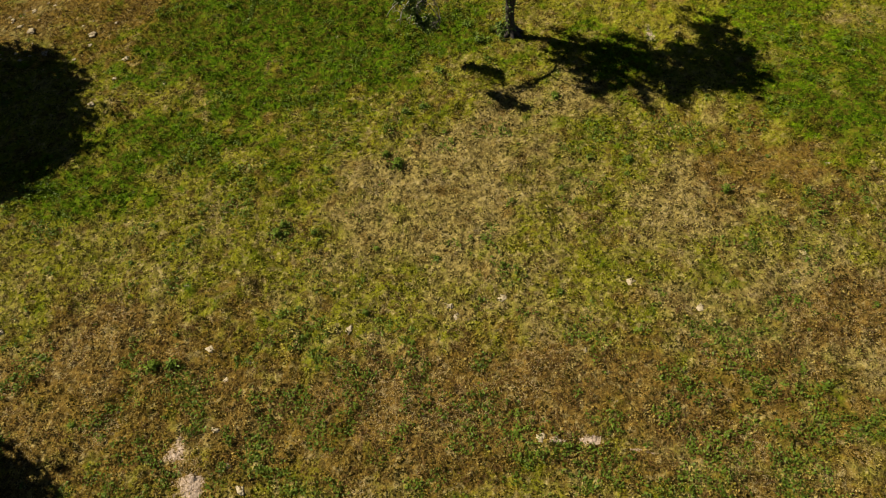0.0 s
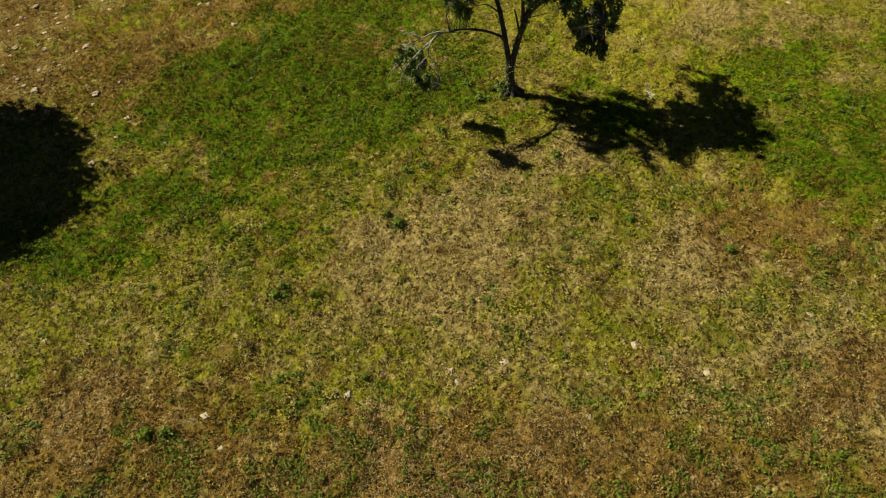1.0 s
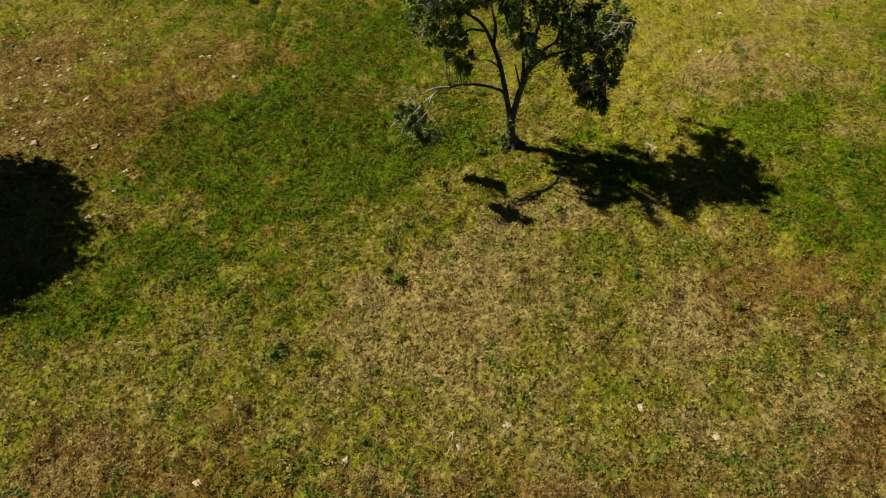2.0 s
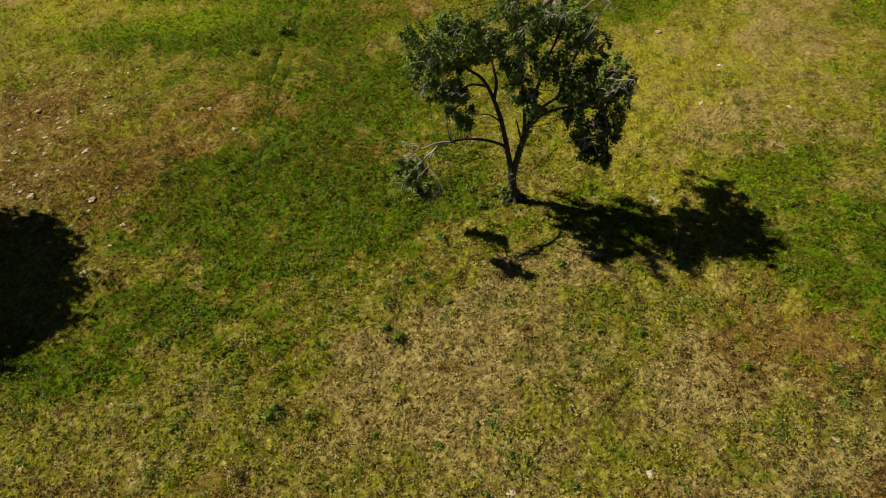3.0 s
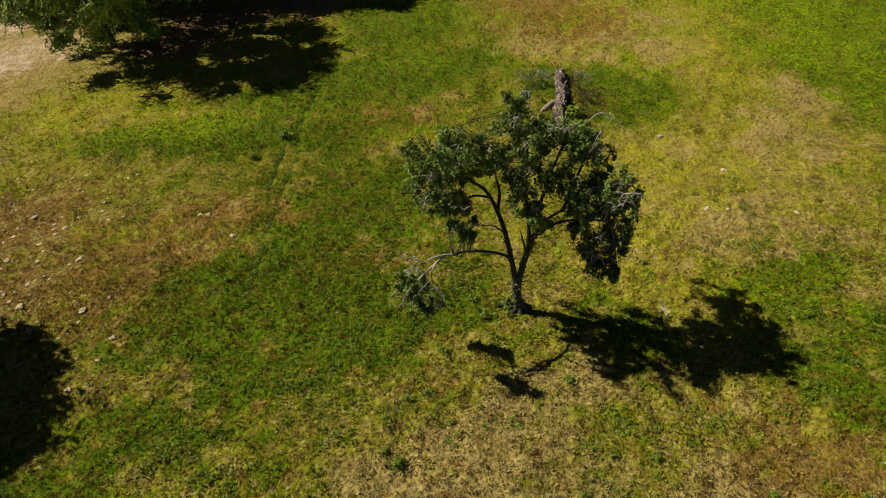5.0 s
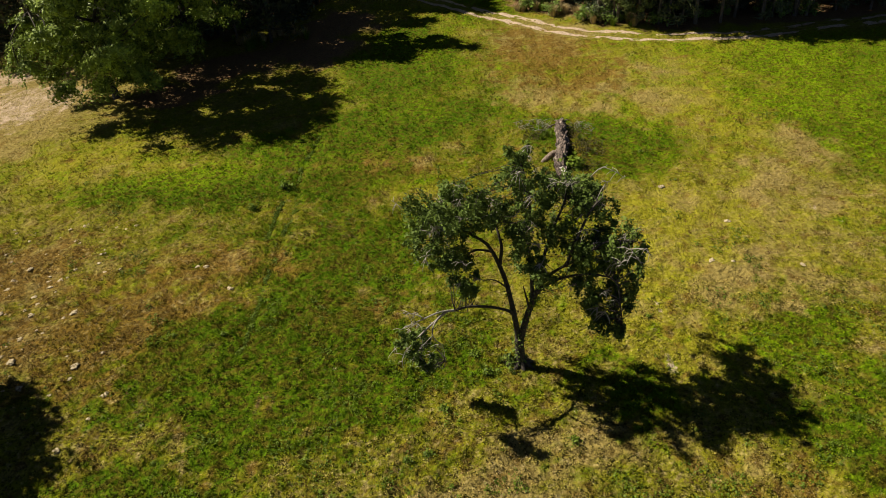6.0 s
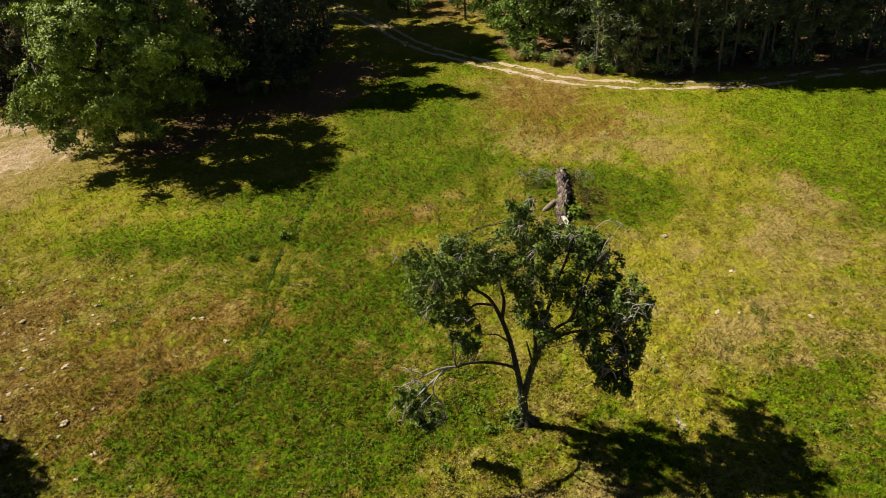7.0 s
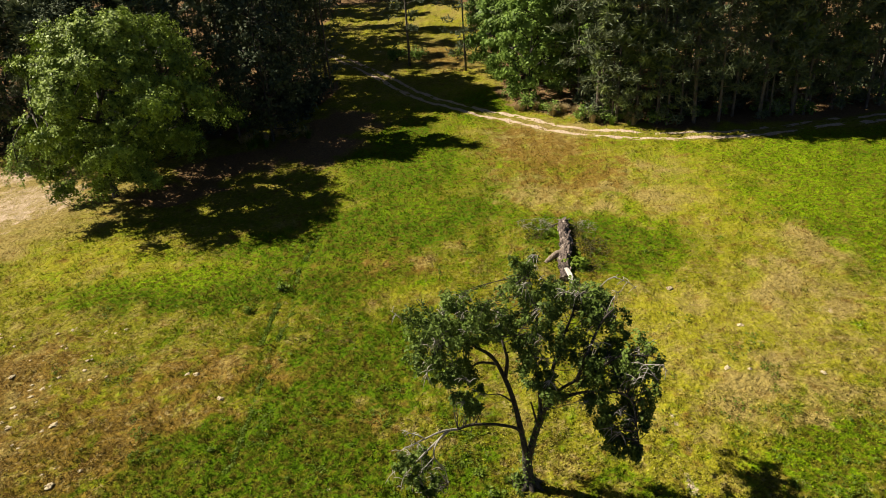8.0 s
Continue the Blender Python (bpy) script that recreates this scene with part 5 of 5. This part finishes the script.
def make_brush(seed, r, h, stick=M_BRUSH, n=520):
    """A low tangle of dead twigs with a few leaves."""
    rng, pyr = np.random.default_rng(seed), random.Random(seed)
    root = new("brush_pile")
    wood = Wood()
    for k in range(70):
        a, d = pyr.uniform(0, 6.3), r * math.sqrt(pyr.random())
        p = Vector((math.cos(a) * d, math.sin(a) * d * 1.5, pyr.uniform(0, h * (1 - 0.6 * d / r))))
        q = p + Vector((pyr.uniform(-0.5, 0.5), pyr.uniform(-0.5, 0.5), pyr.uniform(-0.1, 0.3)))
        wood.tube([p, p.lerp(q, 0.5) + Vector((0, 0, 0.05)), q], [0.011, 0.008, 0.004], 4, 0, pyr)
    part("tangle", wood.mesh("brush_tangle", stick), root)
    a = rng.uniform(0, 6.3, n)
    d = r * np.sqrt(rng.uniform(size=n)) * (0.7 + 0.35 * np.sin(2 * a + seed) + 0.25 * np.sin(5 * a))
    spots = np.stack([np.cos(a) * d, np.sin(a) * d * 1.5, rng.uniform(0.02, 0.75, n) * h], 1)
    part("leaves", leaves_mesh("brush_leaves", spots, M_TANGLE, 0.09, rng, 0.6, 0.2), root)
    return root


brush = tagged(make_brush(90, 1.0, 0.3), "tangle of dead brush and dark weeds beside the fallen trunk", "brush", "brush by the fallen trunk")
settle(brush, 9.0, 36.6, 10)
copy_thing(brush, stand(brush, 8.5, 34.6, 80, 0.75))
copy_thing(brush, stand(brush, 6.3, 38.7, 200, 0.6))
copy_thing(brush, stand(brush, 8.6, 38.6, 150, 0.7))
sticks = tagged(make_brush(91, 0.8, 0.35, M_DEAD, 60), "heap of bare grey sticks beside the fallen trunk", "sticks", "brush by the fallen trunk")
settle(sticks, 6.5, 39.6, 60)
copy_thing(sticks, stand(sticks, 9.4, 39.2, 200, 0.7))
make_log()

# ---- weeds and stones ----
weed = tagged(make_bush(80, M_WEED, 0.33, 0.3, 0.11, 5), "broad-leaved green weed in the short grass", "weed", "weeds in the meadow")
settle(weed, -1.75, 13.5)
shrub = tagged(make_bush(81, M_OAK_LEAF, 0.45, 0.6, 0.12, 5), "low dark green shrub at the foot of the oak", "shrub")
settle(shrub, 2.45, 19.95)


def plant_weeds():
    rng = random.Random(31)
    spots = [(-2.15, 13.95, 0.6), (-5.9, 10.8, 0.8), (-5.6, 11.0, 0.6), (-0.55, 9.35, 0.55), (-0.1, 18.0, 0.8), (-1.4, 15.9, 0.6), (-0.7, 16.1, 0.7), (-9.2, 6.1, 0.9), (-8.6, 6.0, 0.8), (1.7, 19.6, 0.9), (7.3, 35.0, 1.3), (8.2, 34.7, 2.4), (4.2, 16.2, 0.7), (6.4, 12.9, 0.8), (9.4, 11.2, 0.7), (1.2, 20.6, 0.8), (-7.9, 34.8, 1.3), (-9.3, 33.0, 1.0)]
    for k in range(70):
        y = rng.uniform(1.0, 30)
        x = rng.uniform(-1, 1) * (12 + 0.45 * y)
        spots.append((x, y, rng.uniform(0.2, 0.5)))
    for x, y, size in spots:
        copy_thing(weed, stand(weed, x, y, rng.uniform(0, 360), size, rng.uniform(0.7, 1.1)))


plant_weeds()


def make_stone_thing(seed):
    rng = random.Random(seed)
    bm = bmesh.new()
    bmesh.ops.create_icosphere(bm, subdivisions=3, radius=0.115)
    for v in bm.verts:
        k = 1 + 0.9 * noise.noise(v.co * 12 + Vector((seed, 0, 0))) + 0.5 * noise.noise(v.co * 30 + Vector((0, seed, 0))) + 0.25 * noise.noise(v.co * 70)
        v.co = Vector((v.co.x * k * 1.25, v.co.y * k, v.co.z * k * 0.24 + 0.012))
    me = bpy.data.meshes.new("stone")
    bm.to_mesh(me)
    bm.free()
    me.polygons.foreach_set("use_smooth", np.ones(len(me.polygons), bool))
    me.materials.append(M_STONE)
    return tagged(new("stone", me), "pale sandy stone lying in the grass", "stone", "pale stones in the meadow")


STONES = [
    (-17.7, 28.1), (-20.1, 28.4), (-18.3, 28.1), (-20.0, 27.7), (-22.0, 29.6), (-22.0, 27.9), (-18.9, 23.7), (-19.2, 22.4), (-17.9, 24.1), (-14.7, 21.3),
    (-18.1, 26.4), (-18.1, 25.7), (-11.2, 28.2), (-10.8, 28.1), (-9.3, 26.2), (-13.8, 17.7), (-13.1, 19.0), (-11.0, 18.5), (-13.9, 22.7), (-18.0, 27.6),
    (1.5, 7.7), (-0.2, 7.5), (0.0, 7.1), (-3.3, 6.9), (-7.5, 6.5), (-6.9, 5.5), (-6.1, 2.2), (-12.7, 6.6), (-7.0, 3.9), (-6.5, 2.9),
    (5.5, 7.9), (7.4, 6.8), (-18.6, 23.4), (2.1, 3.1), (3.7, 5.7), (-14.3, 7.6), (13.0, 25.1), (14.0, 28.3), (15.9, 24.6), (11.9, 31.9),
]


def lay_stones():
    rng = random.Random(37)
    first = [make_stone_thing(1), make_stone_thing(5), make_stone_thing(9)]
    for ob, (x, y) in zip(first, [(-19.5, 29.1), (12.2, 25.4), (-12.9, 20.2)]):
        settle(ob, x, y, rng.uniform(0, 360))
    spots = [(x, y, rng.uniform(0.55, 1.1)) for x, y in STONES]
    for k in range(125):
        spots.append((rng.uniform(-24, -14.5), rng.uniform(20, 33), rng.uniform(0.25, 0.7) + (0.5 if k % 9 == 0 else 0)))
    for x, y, size in spots:
        ob = rng.choice(first)
        copy_thing(ob, stand(ob, x, y, rng.uniform(0, 360), size))


lay_stones()
